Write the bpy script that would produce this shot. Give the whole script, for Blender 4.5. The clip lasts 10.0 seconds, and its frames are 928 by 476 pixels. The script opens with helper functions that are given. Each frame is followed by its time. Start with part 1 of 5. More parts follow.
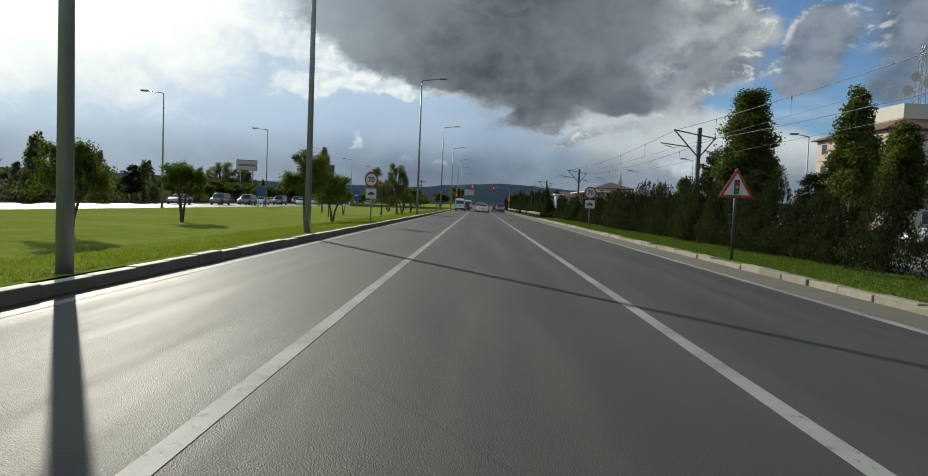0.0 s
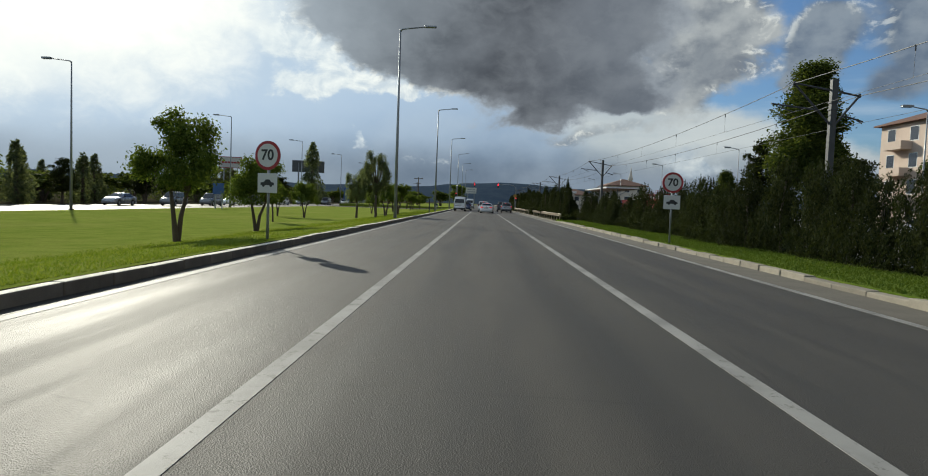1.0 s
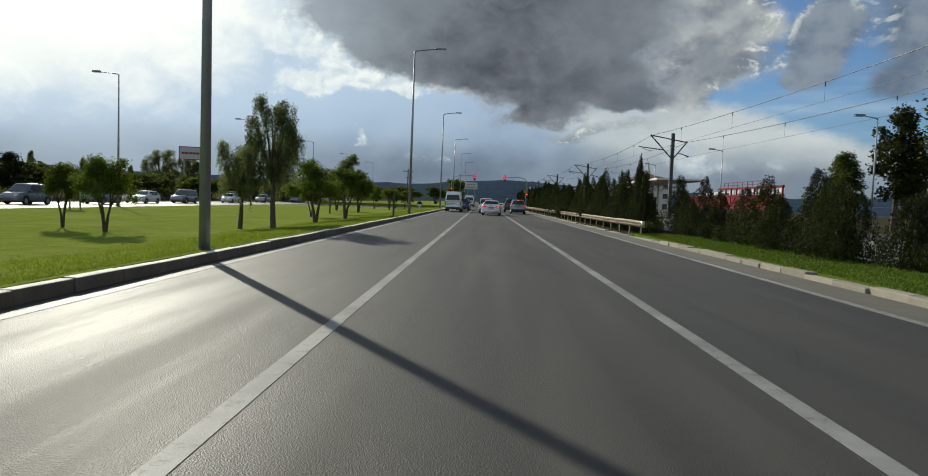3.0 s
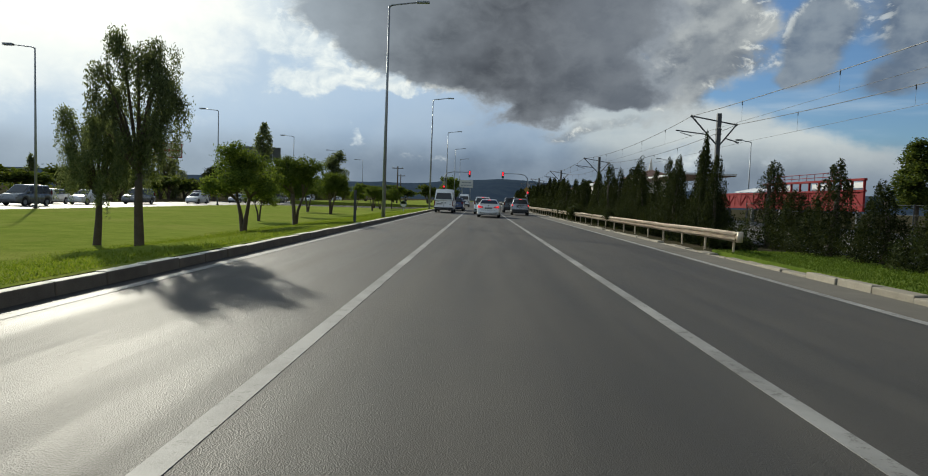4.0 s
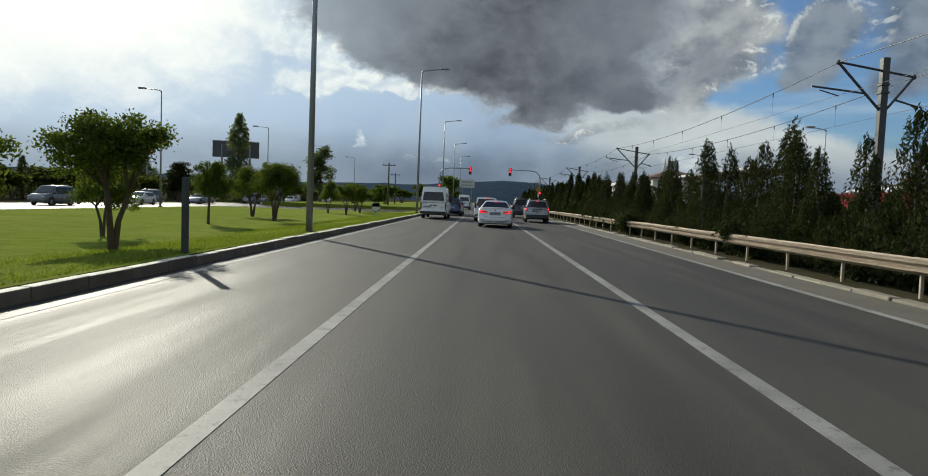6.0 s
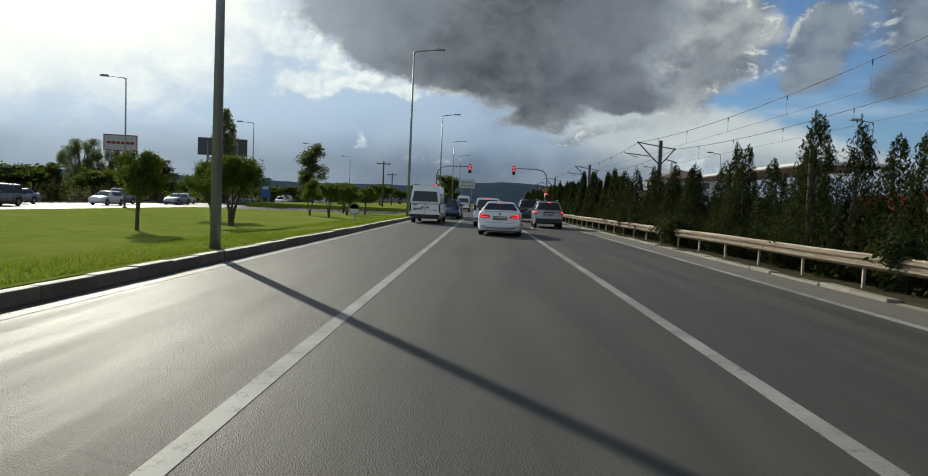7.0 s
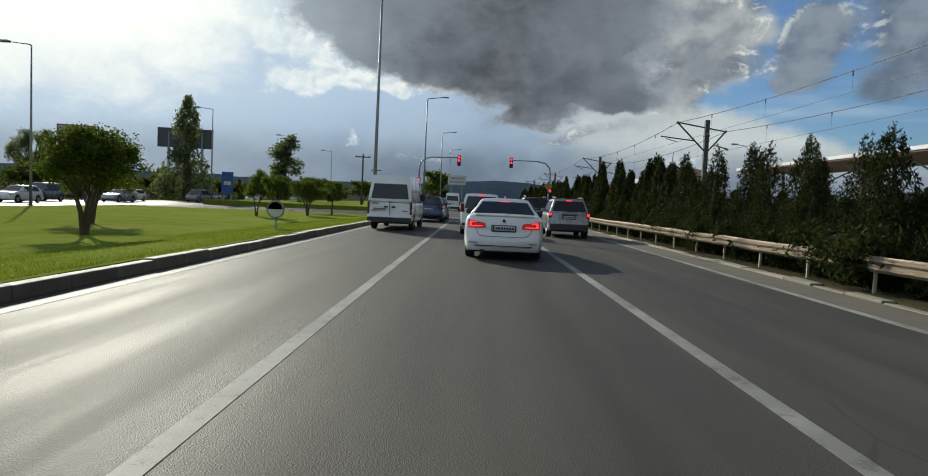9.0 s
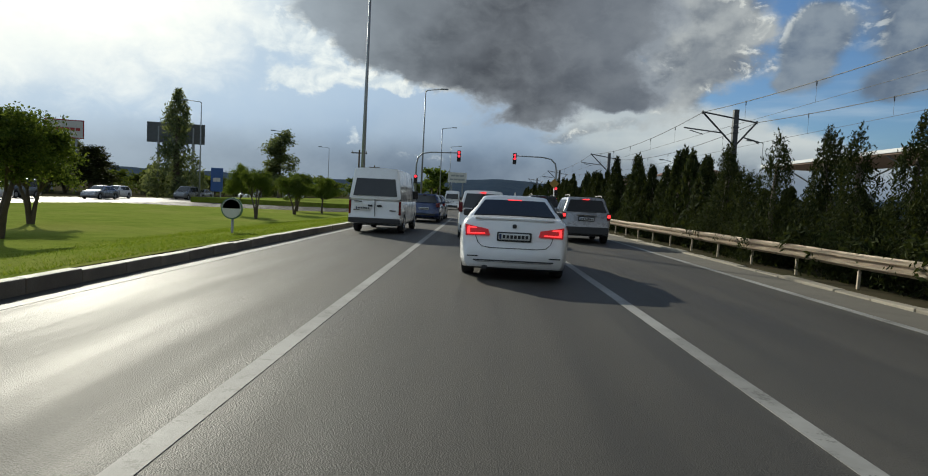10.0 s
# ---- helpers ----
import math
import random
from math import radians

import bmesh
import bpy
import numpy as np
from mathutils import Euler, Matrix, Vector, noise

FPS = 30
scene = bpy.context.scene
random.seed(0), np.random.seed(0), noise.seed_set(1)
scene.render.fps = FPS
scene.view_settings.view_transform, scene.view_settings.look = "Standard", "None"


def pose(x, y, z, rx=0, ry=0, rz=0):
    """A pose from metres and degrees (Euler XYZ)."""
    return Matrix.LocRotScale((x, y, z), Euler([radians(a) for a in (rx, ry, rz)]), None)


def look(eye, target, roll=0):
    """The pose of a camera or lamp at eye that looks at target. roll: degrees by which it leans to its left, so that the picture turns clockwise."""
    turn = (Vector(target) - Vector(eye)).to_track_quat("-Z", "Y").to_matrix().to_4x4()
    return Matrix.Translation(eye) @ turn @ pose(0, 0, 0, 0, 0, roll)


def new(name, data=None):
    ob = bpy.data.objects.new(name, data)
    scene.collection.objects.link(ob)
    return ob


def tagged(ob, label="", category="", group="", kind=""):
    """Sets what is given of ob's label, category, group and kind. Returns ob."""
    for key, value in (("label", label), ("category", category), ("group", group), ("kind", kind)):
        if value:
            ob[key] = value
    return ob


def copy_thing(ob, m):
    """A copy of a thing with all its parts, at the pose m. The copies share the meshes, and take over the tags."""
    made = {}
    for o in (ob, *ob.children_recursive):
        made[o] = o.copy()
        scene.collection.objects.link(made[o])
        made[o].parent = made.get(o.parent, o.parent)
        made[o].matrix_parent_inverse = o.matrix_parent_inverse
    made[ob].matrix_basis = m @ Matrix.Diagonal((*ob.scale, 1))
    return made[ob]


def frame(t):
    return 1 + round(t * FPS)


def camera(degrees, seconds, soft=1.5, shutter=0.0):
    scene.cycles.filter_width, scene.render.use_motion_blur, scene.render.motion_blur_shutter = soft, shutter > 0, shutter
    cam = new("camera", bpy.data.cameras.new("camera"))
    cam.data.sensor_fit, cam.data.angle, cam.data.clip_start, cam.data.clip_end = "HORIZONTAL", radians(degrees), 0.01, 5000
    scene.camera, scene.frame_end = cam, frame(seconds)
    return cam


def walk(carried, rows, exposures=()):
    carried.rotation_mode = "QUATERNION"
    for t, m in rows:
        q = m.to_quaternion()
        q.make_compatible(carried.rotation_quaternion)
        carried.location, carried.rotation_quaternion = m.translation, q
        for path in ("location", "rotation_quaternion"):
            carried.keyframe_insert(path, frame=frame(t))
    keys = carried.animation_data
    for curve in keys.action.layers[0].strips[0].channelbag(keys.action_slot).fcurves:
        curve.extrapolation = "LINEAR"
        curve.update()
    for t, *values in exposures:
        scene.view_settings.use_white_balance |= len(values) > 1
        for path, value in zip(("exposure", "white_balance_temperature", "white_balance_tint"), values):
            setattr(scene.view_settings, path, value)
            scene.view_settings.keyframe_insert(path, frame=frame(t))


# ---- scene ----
cam = camera(72.0, 10.0, 1.0, 0.0)
EYE = 1.25
# seconds, x, y, yaw, pitch, roll
PATH = [
    (0, -0.142, 41.04, 1.19, -3.06, 2.44),
    (0.5, -0.133, 49.19, 1.28, -3.15, 2.24),
    (1, -0.158, 56.75, 1.44, -3.14, 2.14),
    (1.5, -0.157, 64.00, 1.54, -3.31, 2.24),
    (2, -0.168, 71.11, 1.52, -3.37, 2.24),
    (2.5, -0.188, 77.67, 1.71, -3.34, 2.24),
    (4, -0.179, 93.89, 1.25, -3.42, 1.94),
    (4.5, -0.170, 98.21, 1.27, -3.23, 1.94),
    (5, -0.168, 102.11, 1.33, -3.34, 1.94),
    (5.5, -0.163, 105.74, 1.40, -3.33, 2.04),
    (7, -0.183, 116.20, 1.52, -3.15, 2.34),
    (7.5, -0.179, 119.44, 1.49, -3.27, 2.34),
    (8, -0.152, 122.45, 1.25, -3.34, 2.64),
    (8.5, -0.139, 125.06, 0.94, -3.32, 2.54),
    (9, -0.142, 127.40, 0.77, -3.26, 2.54),
    (9.5, -0.142, 129.47, 0.83, -3.39, 2.64),
    (10, -0.118, 131.17, 0.84, -3.41, 2.74),
]
walk(cam, [(t, pose(x, y, EYE, 90 + p, 0, a) @ pose(0, 0, 0, 0, 0, r)) for t, x, y, a, p, r in PATH],
     [(0, -0.04, 6550, 3.0), (10, -0.06, 6550, 3.0)])

# ---- sun and sky ----
SUN_AZ, SUN_EL = 33.5, 23.5  # degrees to the left of the road's heading, and up
sun = new("sun", bpy.data.lights.new("sun", "SUN"))
sun.data.energy, sun.data.angle, sun.data.color = 5.0, radians(0.6), (1.0, 0.93, 0.82)
_sd = Vector((-math.sin(radians(SUN_AZ)) * math.cos(radians(SUN_EL)), math.cos(radians(SUN_AZ)) * math.cos(radians(SUN_EL)), math.sin(radians(SUN_EL))))
sun.matrix_world = look(_sd * 100, (0, 0, 0))


class Nodes:
    """A small builder of node trees."""

    def __init__(self, tree):
        self.tree = tree
        tree.nodes.clear()

    def add(self, kind, ins=None, **props):
        n = self.tree.nodes.new(kind)
        for k, v in props.items():
            setattr(n, k, v)
        for k, v in (ins or {}).items():
            self.put(n.inputs[k], v)
        return n

    def put(self, socket, v):
        if hasattr(v, "is_linked") or isinstance(v, bpy.types.NodeSocket):
            self.tree.links.new(v, socket)
        else:
            socket.default_value = v

    def math(self, op, a, b=0.0, c=0.0, clamp=False):
        n = self.add("ShaderNodeMath", operation=op, use_clamp=clamp)
        for i, v in enumerate((a, b, c)):
            self.put(n.inputs[i], v)
        return n.outputs[0]

    def noise(self, vec, scale, detail=4.0, rough=0.55, dist=0.0):
        n = self.add("ShaderNodeTexNoise", {"Scale": scale, "Detail": detail, "Roughness": rough, "Distortion": dist})
        self.put(n.inputs["Vector"], vec)
        return n

    def ramp(self, v, a, b, lo=0.0, hi=1.0, smooth=True):
        n = self.add("ShaderNodeMapRange", interpolation_type="SMOOTHSTEP" if smooth else "LINEAR")
        for i, k in enumerate((v, a, b, lo, hi)):
            self.put(n.inputs[i], k)
        return n.outputs[0]

    def mix(self, f, a, b, blend="MIX"):
        n = self.add("ShaderNodeMix", data_type="RGBA", blend_type=blend)
        self.put(n.inputs[0], f)
        self.put(n.inputs[6], a if not isinstance(a, tuple) else (*a, 1)[:4])
        self.put(n.inputs[7], b if not isinstance(b, tuple) else (*b, 1)[:4])
        return n.outputs[2]


def build_sky():
    w = bpy.data.worlds.new("world")
    scene.world = w
    w.use_nodes = True
    N = Nodes(w.node_tree)
    co = N.add("ShaderNodeTexCoord").outputs["Generated"]
    x, y, z = N.add("ShaderNodeSeparateXYZ", {0: co}).outputs
    az = N.math("ARCTAN2", x, y)
    el = N.math("ARCSINE", z)
    flat = N.add("ShaderNodeCombineXYZ", {0: az, 1: N.math("MULTIPLY", el, 1.35), 2: 0.35}).outputs[0]

    def moved(du, dv):
        return N.add("ShaderNodeVectorMath", {0: flat, 1: (du, dv, 0.0)}, operation="ADD").outputs[0]

    broad = N.noise(flat, 3.2, 4.0, 0.5).outputs["Fac"]
    n1 = N.noise(flat, 7.0, 9.0, 0.55).outputs["Fac"]
    n2 = N.noise(moved(-0.022, 0.024), 7.0, 9.0, 0.55).outputs["Fac"]
    f1 = N.noise(flat, 24.0, 8.0, 0.6, 0.4).outputs["Fac"]
    f2 = N.noise(moved(-0.007, 0.009), 24.0, 8.0, 0.6, 0.4).outputs["Fac"]
    lit = N.ramp(N.math("SUBTRACT", n1, n2), -0.17, 0.19, 0.0, 1.0, False)
    crisp = N.ramp(N.math("SUBTRACT", f1, f2), -0.16, 0.20, 0.0, 1.0, False)
    lo = N.add("ShaderNodeSeparateColor", {0: N.noise(flat, 5.0, 3.0, 0.5).outputs["Color"]}).outputs
    mid = N.add("ShaderNodeSeparateColor", {0: N.noise(flat, 17.0, 8.0, 0.6).outputs["Color"]}).outputs

    def warped(c, k, a, b):
        return N.math("ADD", c, N.math("ADD", N.math("MULTIPLY", N.math("SUBTRACT", lo[k], 0.5), a), N.math("MULTIPLY", N.math("SUBTRACT", mid[k], 0.5), b)))

    uw, vw = warped(az, 0, 0.09, 0.10), warped(el, 1, 0.06, 0.07)
    um, vm = warped(az, 0, 0.075, 0.075), warped(el, 1, 0.048, 0.05)
    us, vs = warped(az, 0, 0.05, 0.035), warped(el, 1, 0.03, 0.025)
    puffy = N.math("SUBTRACT", N.math("ADD", N.math("MULTIPLY", n1, 0.6), N.math("MULTIPLY", f1, 0.4)), 0.5)

    def mass(blobs, u=uw, v=vw):
        """Sum of soft round swellings: azimuth, elevation, radii, weight."""
        total = 0.0
        for u0, v0, ru, rv, k in blobs:
            p = N.math("DIVIDE", N.math("SUBTRACT", u, u0), ru)
            q = N.math("DIVIDE", N.math("SUBTRACT", v, v0), rv)
            r = N.math("ADD", N.math("MULTIPLY", p, p), N.math("MULTIPLY", q, q))
            total = N.math("ADD", total, N.math("MULTIPLY", N.math("EXPONENT", N.math("MULTIPLY", r, -1.0)), k))
        return total

    def rough_edge(d, gain):
        return N.math("ADD", d, N.math("MULTIPLY", puffy, gain))

    sky = N.add("ShaderNodeTexSky", sky_type="NISHITA", sun_disc=False)
    sky.sun_elevation, sky.sun_rotation = radians(SUN_EL), radians(-SUN_AZ)
    col = N.mix(1.0, sky.outputs[0], (0.050, 0.069, 0.099), "MULTIPLY")
    # thin level streaks in the blue
    streak = N.noise(N.add("ShaderNodeCombineXYZ", {0: N.math("MULTIPLY", az, 3.0), 1: N.math("MULTIPLY", el, 22.0), 2: 0.0}).outputs[0], 1.0, 6.0, 0.55).outputs["Fac"]
    col = N.mix(N.math("MULTIPLY", N.ramp(streak, 0.50, 0.80, 0.0, 0.6), N.ramp(el, 0.23, 0.15)), col, (0.52, 0.61, 0.73))
    # cloud over the rest of the sky: dark bases overhead, sunlit heaps low down opposite the sun
    rest = N.math("MULTIPLY", N.ramp(puffy, -0.16, -0.02), N.ramp(y, 0.55, 0.25))
    heap = N.mix(lit, (0.40, 0.41, 0.43), (0.78, 0.775, 0.755))
    base_tone = N.mix(N.ramp(n1, 0.35, 0.65), (0.075, 0.082, 0.10), (0.16, 0.172, 0.20))
    col = N.mix(rest, col, N.mix(N.ramp(z, 0.30, 0.62), heap, base_tone))
    # pale bank low over the tram line, its top falling away to the right
    edge = N.math("SUBTRACT", N.math("ADD", 0.172, N.math("MULTIPLY", N.math("SUBTRACT", 0.30, N.math("MAXIMUM", az, 0.30)), 0.34)), vs)
    bank = N.ramp(N.math("ADD", edge, N.math("MULTIPLY", puffy, 0.05)), -0.006, 0.016)
    tone = N.mix(N.ramp(N.math("ADD", N.math("MULTIPLY", streak, 0.5), N.math("MULTIPLY", n1, 0.5)), 0.36, 0.62), (0.49, 0.535, 0.585), (0.64, 0.665, 0.685))
    col = N.mix(N.math("MULTIPLY", bank, 0.93), col, N.mix(N.math("MULTIPLY", crisp, 0.35), tone, (0.62, 0.64, 0.65)))
    # blue-grey rain cloud, deepest towards the horizon
    rain = N.mix(N.ramp(N.math("SUBTRACT", el, N.math("MULTIPLY", az, 0.12)), 0.03, 0.19), (0.170, 0.240, 0.360), (0.42, 0.545, 0.745))
    rain = N.mix(N.ramp(broad, 0.38, 0.64, 0.0, 0.55), rain, (0.46, 0.56, 0.71))
    rain = N.mix(N.math("MULTIPLY", lit, 0.22), rain, (0.62, 0.69, 0.78))
    side = N.ramp(N.math("ADD", N.math("SUBTRACT", us, 0.21), N.math("MULTIPLY", N.math("SUBTRACT", el, 0.05), 1.1)), 0.05, -0.08)
    col = N.mix(side, col, rain)
    low = N.ramp(N.math("SUBTRACT", 0.075, vs), -0.03, 0.035)
    col = N.mix(N.math("MULTIPLY", low, 0.9), col, N.mix(N.ramp(n1, 0.35, 0.65), (0.14, 0.182, 0.255), (0.24, 0.29, 0.375)))
    # small bluish heaps just over the hedge
    d = rough_edge(mass(((0.291, 0.070, 0.034, 0.024, 0.9), (0.335, 0.060, 0.040, 0.016, 0.7), (0.41, 0.068, 0.03, 0.014, 0.6))), 2.0)
    col = N.mix(N.ramp(d, 0.34, 0.90, 0.0, 0.9), col, N.mix(crisp, (0.36, 0.43, 0.53), (0.66, 0.70, 0.74)))
    # white heaps on the sunward side
    d = rough_edge(mass(((-0.285, 0.160, 0.050, 0.020, 1.0), (-0.245, 0.168, 0.024, 0.020, 0.8), (-0.19, 0.092, 0.017, 0.020, 0.75), (-0.17, 0.187, 0.045, 0.018, 0.9), (-0.125, 0.178, 0.030, 0.022, 0.8), (-0.21, 0.125, 0.03, 0.01, 0.3), (-0.10, 0.055, 0.04, 0.006, 0.45), (-0.30, 0.235, 0.055, 0.040, 1.0), (-0.235, 0.212, 0.035, 0.024, 0.8), (-0.69, 0.145, 0.08, 0.030, 0.9), (-0.60, 0.185, 0.06, 0.02, 0.6))), 2.0)
    col = N.mix(N.ramp(d, 0.30, 0.75), col, N.mix(crisp, (0.62, 0.69, 0.78), (1.03, 1.03, 1.0)))
    # lit heaps right of the dark cloud
    d = rough_edge(mass(((0.315, 0.235, 0.085, 0.055, 1.1), (0.30, 0.285, 0.11, 0.06, 0.9), (0.275, 0.180, 0.075, 0.035, 0.9), (0.165, 0.112, 0.050, 0.013, 0.55), (0.105, 0.106, 0.035, 0.012, 0.5), (0.22, 0.128, 0.06, 0.012, 0.5))), 1.5)
    puff = N.mix(N.ramp(lit, 0.25, 0.80), (0.19, 0.215, 0.265), (0.44, 0.46, 0.49))
    puff = N.mix(N.ramp(f1, 0.38, 0.68, 0.0, 0.45), puff, (0.36, 0.385, 0.425))
    rim = N.math("MULTIPLY", N.ramp(crisp, 0.42, 0.85), N.math("MULTIPLY", N.ramp(d, 0.40, 0.62), N.ramp(d, 1.30, 0.70)))
    puff = N.mix(N.math("MULTIPLY", rim, 0.9), puff, (0.80, 0.80, 0.785))
    col = N.mix(N.ramp(d, 0.22, 0.82), col, puff)
    # grey scraps in the blue
    d = rough_edge(mass(((0.450, 0.215, 0.036, 0.038, 1.35), (0.475, 0.255, 0.034, 0.028, 1.2), (0.425, 0.182, 0.020, 0.016, 0.8), (0.415, 0.315, 0.05, 0.022, 0.9), (0.58, 0.30, 0.055, 0.05, 1.3), (0.575, 0.225, 0.042, 0.042, 1.15), (0.55, 0.165, 0.035, 0.022, 0.95), (0.64, 0.20, 0.05, 0.06, 1.1)), us, vs), 1.2)
    scrap = N.mix(N.ramp(lit, 0.25, 0.8), (0.135, 0.175, 0.25), (0.27, 0.31, 0.375))
    scrap = N.mix(N.ramp(f1, 0.40, 0.70, 0.0, 0.5), scrap, (0.27, 0.315, 0.385))
    rim = N.math("MULTIPLY", N.ramp(crisp, 0.42, 0.80), N.math("MULTIPLY", N.ramp(d, 1.0, 0.55), N.ramp(el, 0.19, 0.27)))
    scrap = N.mix(N.math("MULTIPLY", rim, 0.9), scrap, (0.74, 0.75, 0.745))
    col = N.mix(N.ramp(d, 0.26, 0.78, 0.0, 0.96), col, scrap)
    # the large dark cloud overhead: a soft belly, torn bright edges towards the sun
    d = rough_edge(mass(((-0.06, 0.40, 0.25, 0.10, 1.3), (-0.17, 0.275, 0.11, 0.045, 1.2), (-0.07, 0.225, 0.10, 0.045, 1.0), (0.02, 0.27, 0.17, 0.075, 1.3), (0.14, 0.30, 0.13, 0.09, 1.0), (0.05, 0.185, 0.095, 0.035, 0.95), (0.16, 0.185, 0.11, 0.030, 0.9), (0.09, 0.135, 0.075, 0.018, 0.75), (0.225, 0.165, 0.055, 0.020, 0.6), (0.02, 0.122, 0.05, 0.012, 0.35)), um, vm), 1.25)
    belly = N.mix(N.ramp(N.math("ADD", N.math("MULTIPLY", broad, 0.55), N.math("MULTIPLY", n1, 0.45)), 0.38, 0.62), (0.060, 0.066, 0.084), (0.135, 0.146, 0.174))
    belly = N.mix(N.ramp(az, 0.02, 0.26, 0.0, 0.5), belly, (0.195, 0.225, 0.285))
    belly = N.mix(N.math("MULTIPLY", lit, N.ramp(d, 1.5, 0.7, 0.25, 0.8)), belly, (0.27, 0.29, 0.335))
    belly = N.mix(N.ramp(f1, 0.40, 0.70, 0.0, 0.22), belly, (0.29, 0.31, 0.35))
    fringe = N.mix(N.ramp(az, 0.02, -0.14), (0.32, 0.35, 0.41), N.mix(N.ramp(crisp, 0.3, 0.75), (0.48, 0.54, 0.63), (1.04, 1.03, 1.0)))
    col = N.mix(N.ramp(d, 0.32, 0.60), col, N.mix(N.ramp(d, 0.42, 0.80), fringe, belly))
    # haze at the horizon
    col = N.mix(N.ramp(el, 0.05, 0.0, 0.0, 0.8), col, (0.20, 0.25, 0.33))
    # brightness of the cloud that veils the sun
    veil = Vector((-0.50, 0.79, 0.36)).normalized()
    dot = N.add("ShaderNodeVectorMath", operation="DOT_PRODUCT")
    N.put(dot.inputs[0], co)
    dot.inputs[1].default_value = veil
    plain = N.math("ARCCOSINE", dot.outputs["Value"])
    ang = N.math("ADD", plain, N.math("MULTIPLY", puffy, 0.26))
    col = N.mix(N.ramp(plain, 0.62, 0.12, 0.0, 0.45), col, (0.74, 0.845, 0.98))
    col = N.mix(N.ramp(ang, 0.31, 0.18), col, (1.06, 1.06, 1.04))
    col = N.mix(N.ramp(ang, 0.20, 0.0), col, (2.4, 2.35, 2.2))
    # below the horizon
    col = N.mix(N.ramp(el, 0.0, -0.02), col, (0.10, 0.11, 0.10))
    bg = N.add("ShaderNodeBackground", {0: col, 1: 1.0})
    N.add("ShaderNodeOutputWorld", {0: bg.outputs[0]})


build_sky()


# ---- materials ----
def material(name, base, second=None, rough=0.7, metal=0.0, scale=8.0, fine=120.0, bump=0.0, amount=0.6, spec=0.5, random_tint=0.0, coat=0.0):
    """A surface with two scales of variation in colour, gloss and relief, in metres."""
    m = bpy.data.materials.new(name)
    m.use_nodes = True
    N = Nodes(m.node_tree)
    co = N.add("ShaderNodeTexCoord").outputs["Object"]
    a = N.noise(co, scale, 5.0, 0.6).outputs["Fac"]
    b = N.noise(co, fine, 3.0, 0.6).outputs["Fac"]
    second = second or tuple(c * 0.72 for c in base)
    f = N.math("ADD", N.math("MULTIPLY", N.ramp(a, 0.3, 0.7), 0.65), N.math("MULTIPLY", N.ramp(b, 0.3, 0.7), 0.35))
    col = N.mix(N.math("MULTIPLY", f, amount), base, second)
    if random_tint:
        r = N.add("ShaderNodeObjectInfo").outputs["Random"]
        hsv = N.add("ShaderNodeHueSaturation", {"Value": N.ramp(r, 0, 1, 1 - random_tint, 1 + random_tint, False), "Color": col})
        col = hsv.outputs[0]
    p = N.add("ShaderNodeBsdfPrincipled", {"Base Color": col, "Metallic": metal, "Specular IOR Level": spec, "Coat Weight": coat})
    N.put(p.inputs["Roughness"], N.ramp(f, 0, 1, max(rough - 0.08, 0.02), min(rough + 0.08, 1.0), False))
    if bump:
        bn = N.add("ShaderNodeBump", {"Strength": bump, "Distance": 0.01, "Height": b})
        N.put(p.inputs["Normal"], bn.outputs[0])
    N.add("ShaderNodeOutputMaterial", {0: p.outputs[0]})
    return m


def glow(name, color, strength):
    m = bpy.data.materials.new(name)
    m.use_nodes = True
    N = Nodes(m.node_tree)
    p = N.add("ShaderNodeBsdfPrincipled", {"Base Color": (*color, 1), "Roughness": 0.3, "Emission Color": (*color, 1), "Emission Strength": strength})
    N.add("ShaderNodeOutputMaterial", {0: p.outputs[0]})
    return m


def leaf_material(name, dark, light, through_light=0.45):
    """Leaves: each clump its own green, a little light passing through."""
    m = bpy.data.materials.new(name)
    m.use_nodes = True
    N = Nodes(m.node_tree)
    r = N.add("ShaderNodeNewGeometry").outputs["Random Per Island"]
    o = N.add("ShaderNodeObjectInfo").outputs["Random"]
    col = N.mix(r, dark, light)
    col = N.add("ShaderNodeHueSaturation", {"Value": N.ramp(o, 0, 1, 0.8, 1.2, False), "Color": col}).outputs[0]
    d = N.add("ShaderNodeBsdfPrincipled", {"Base Color": col, "Roughness": 0.85, "Specular IOR Level": 0.12})
    t = N.add("ShaderNodeBsdfTranslucent", {0: N.mix(1.0, col, (1.3, 1.25, 0.7), "MULTIPLY")})
    s = N.add("ShaderNodeMixShader", {0: through_light, 1: d.outputs[0], 2: t.outputs[0]})
    N.add("ShaderNodeOutputMaterial", {0: s.outputs[0]})
    return m


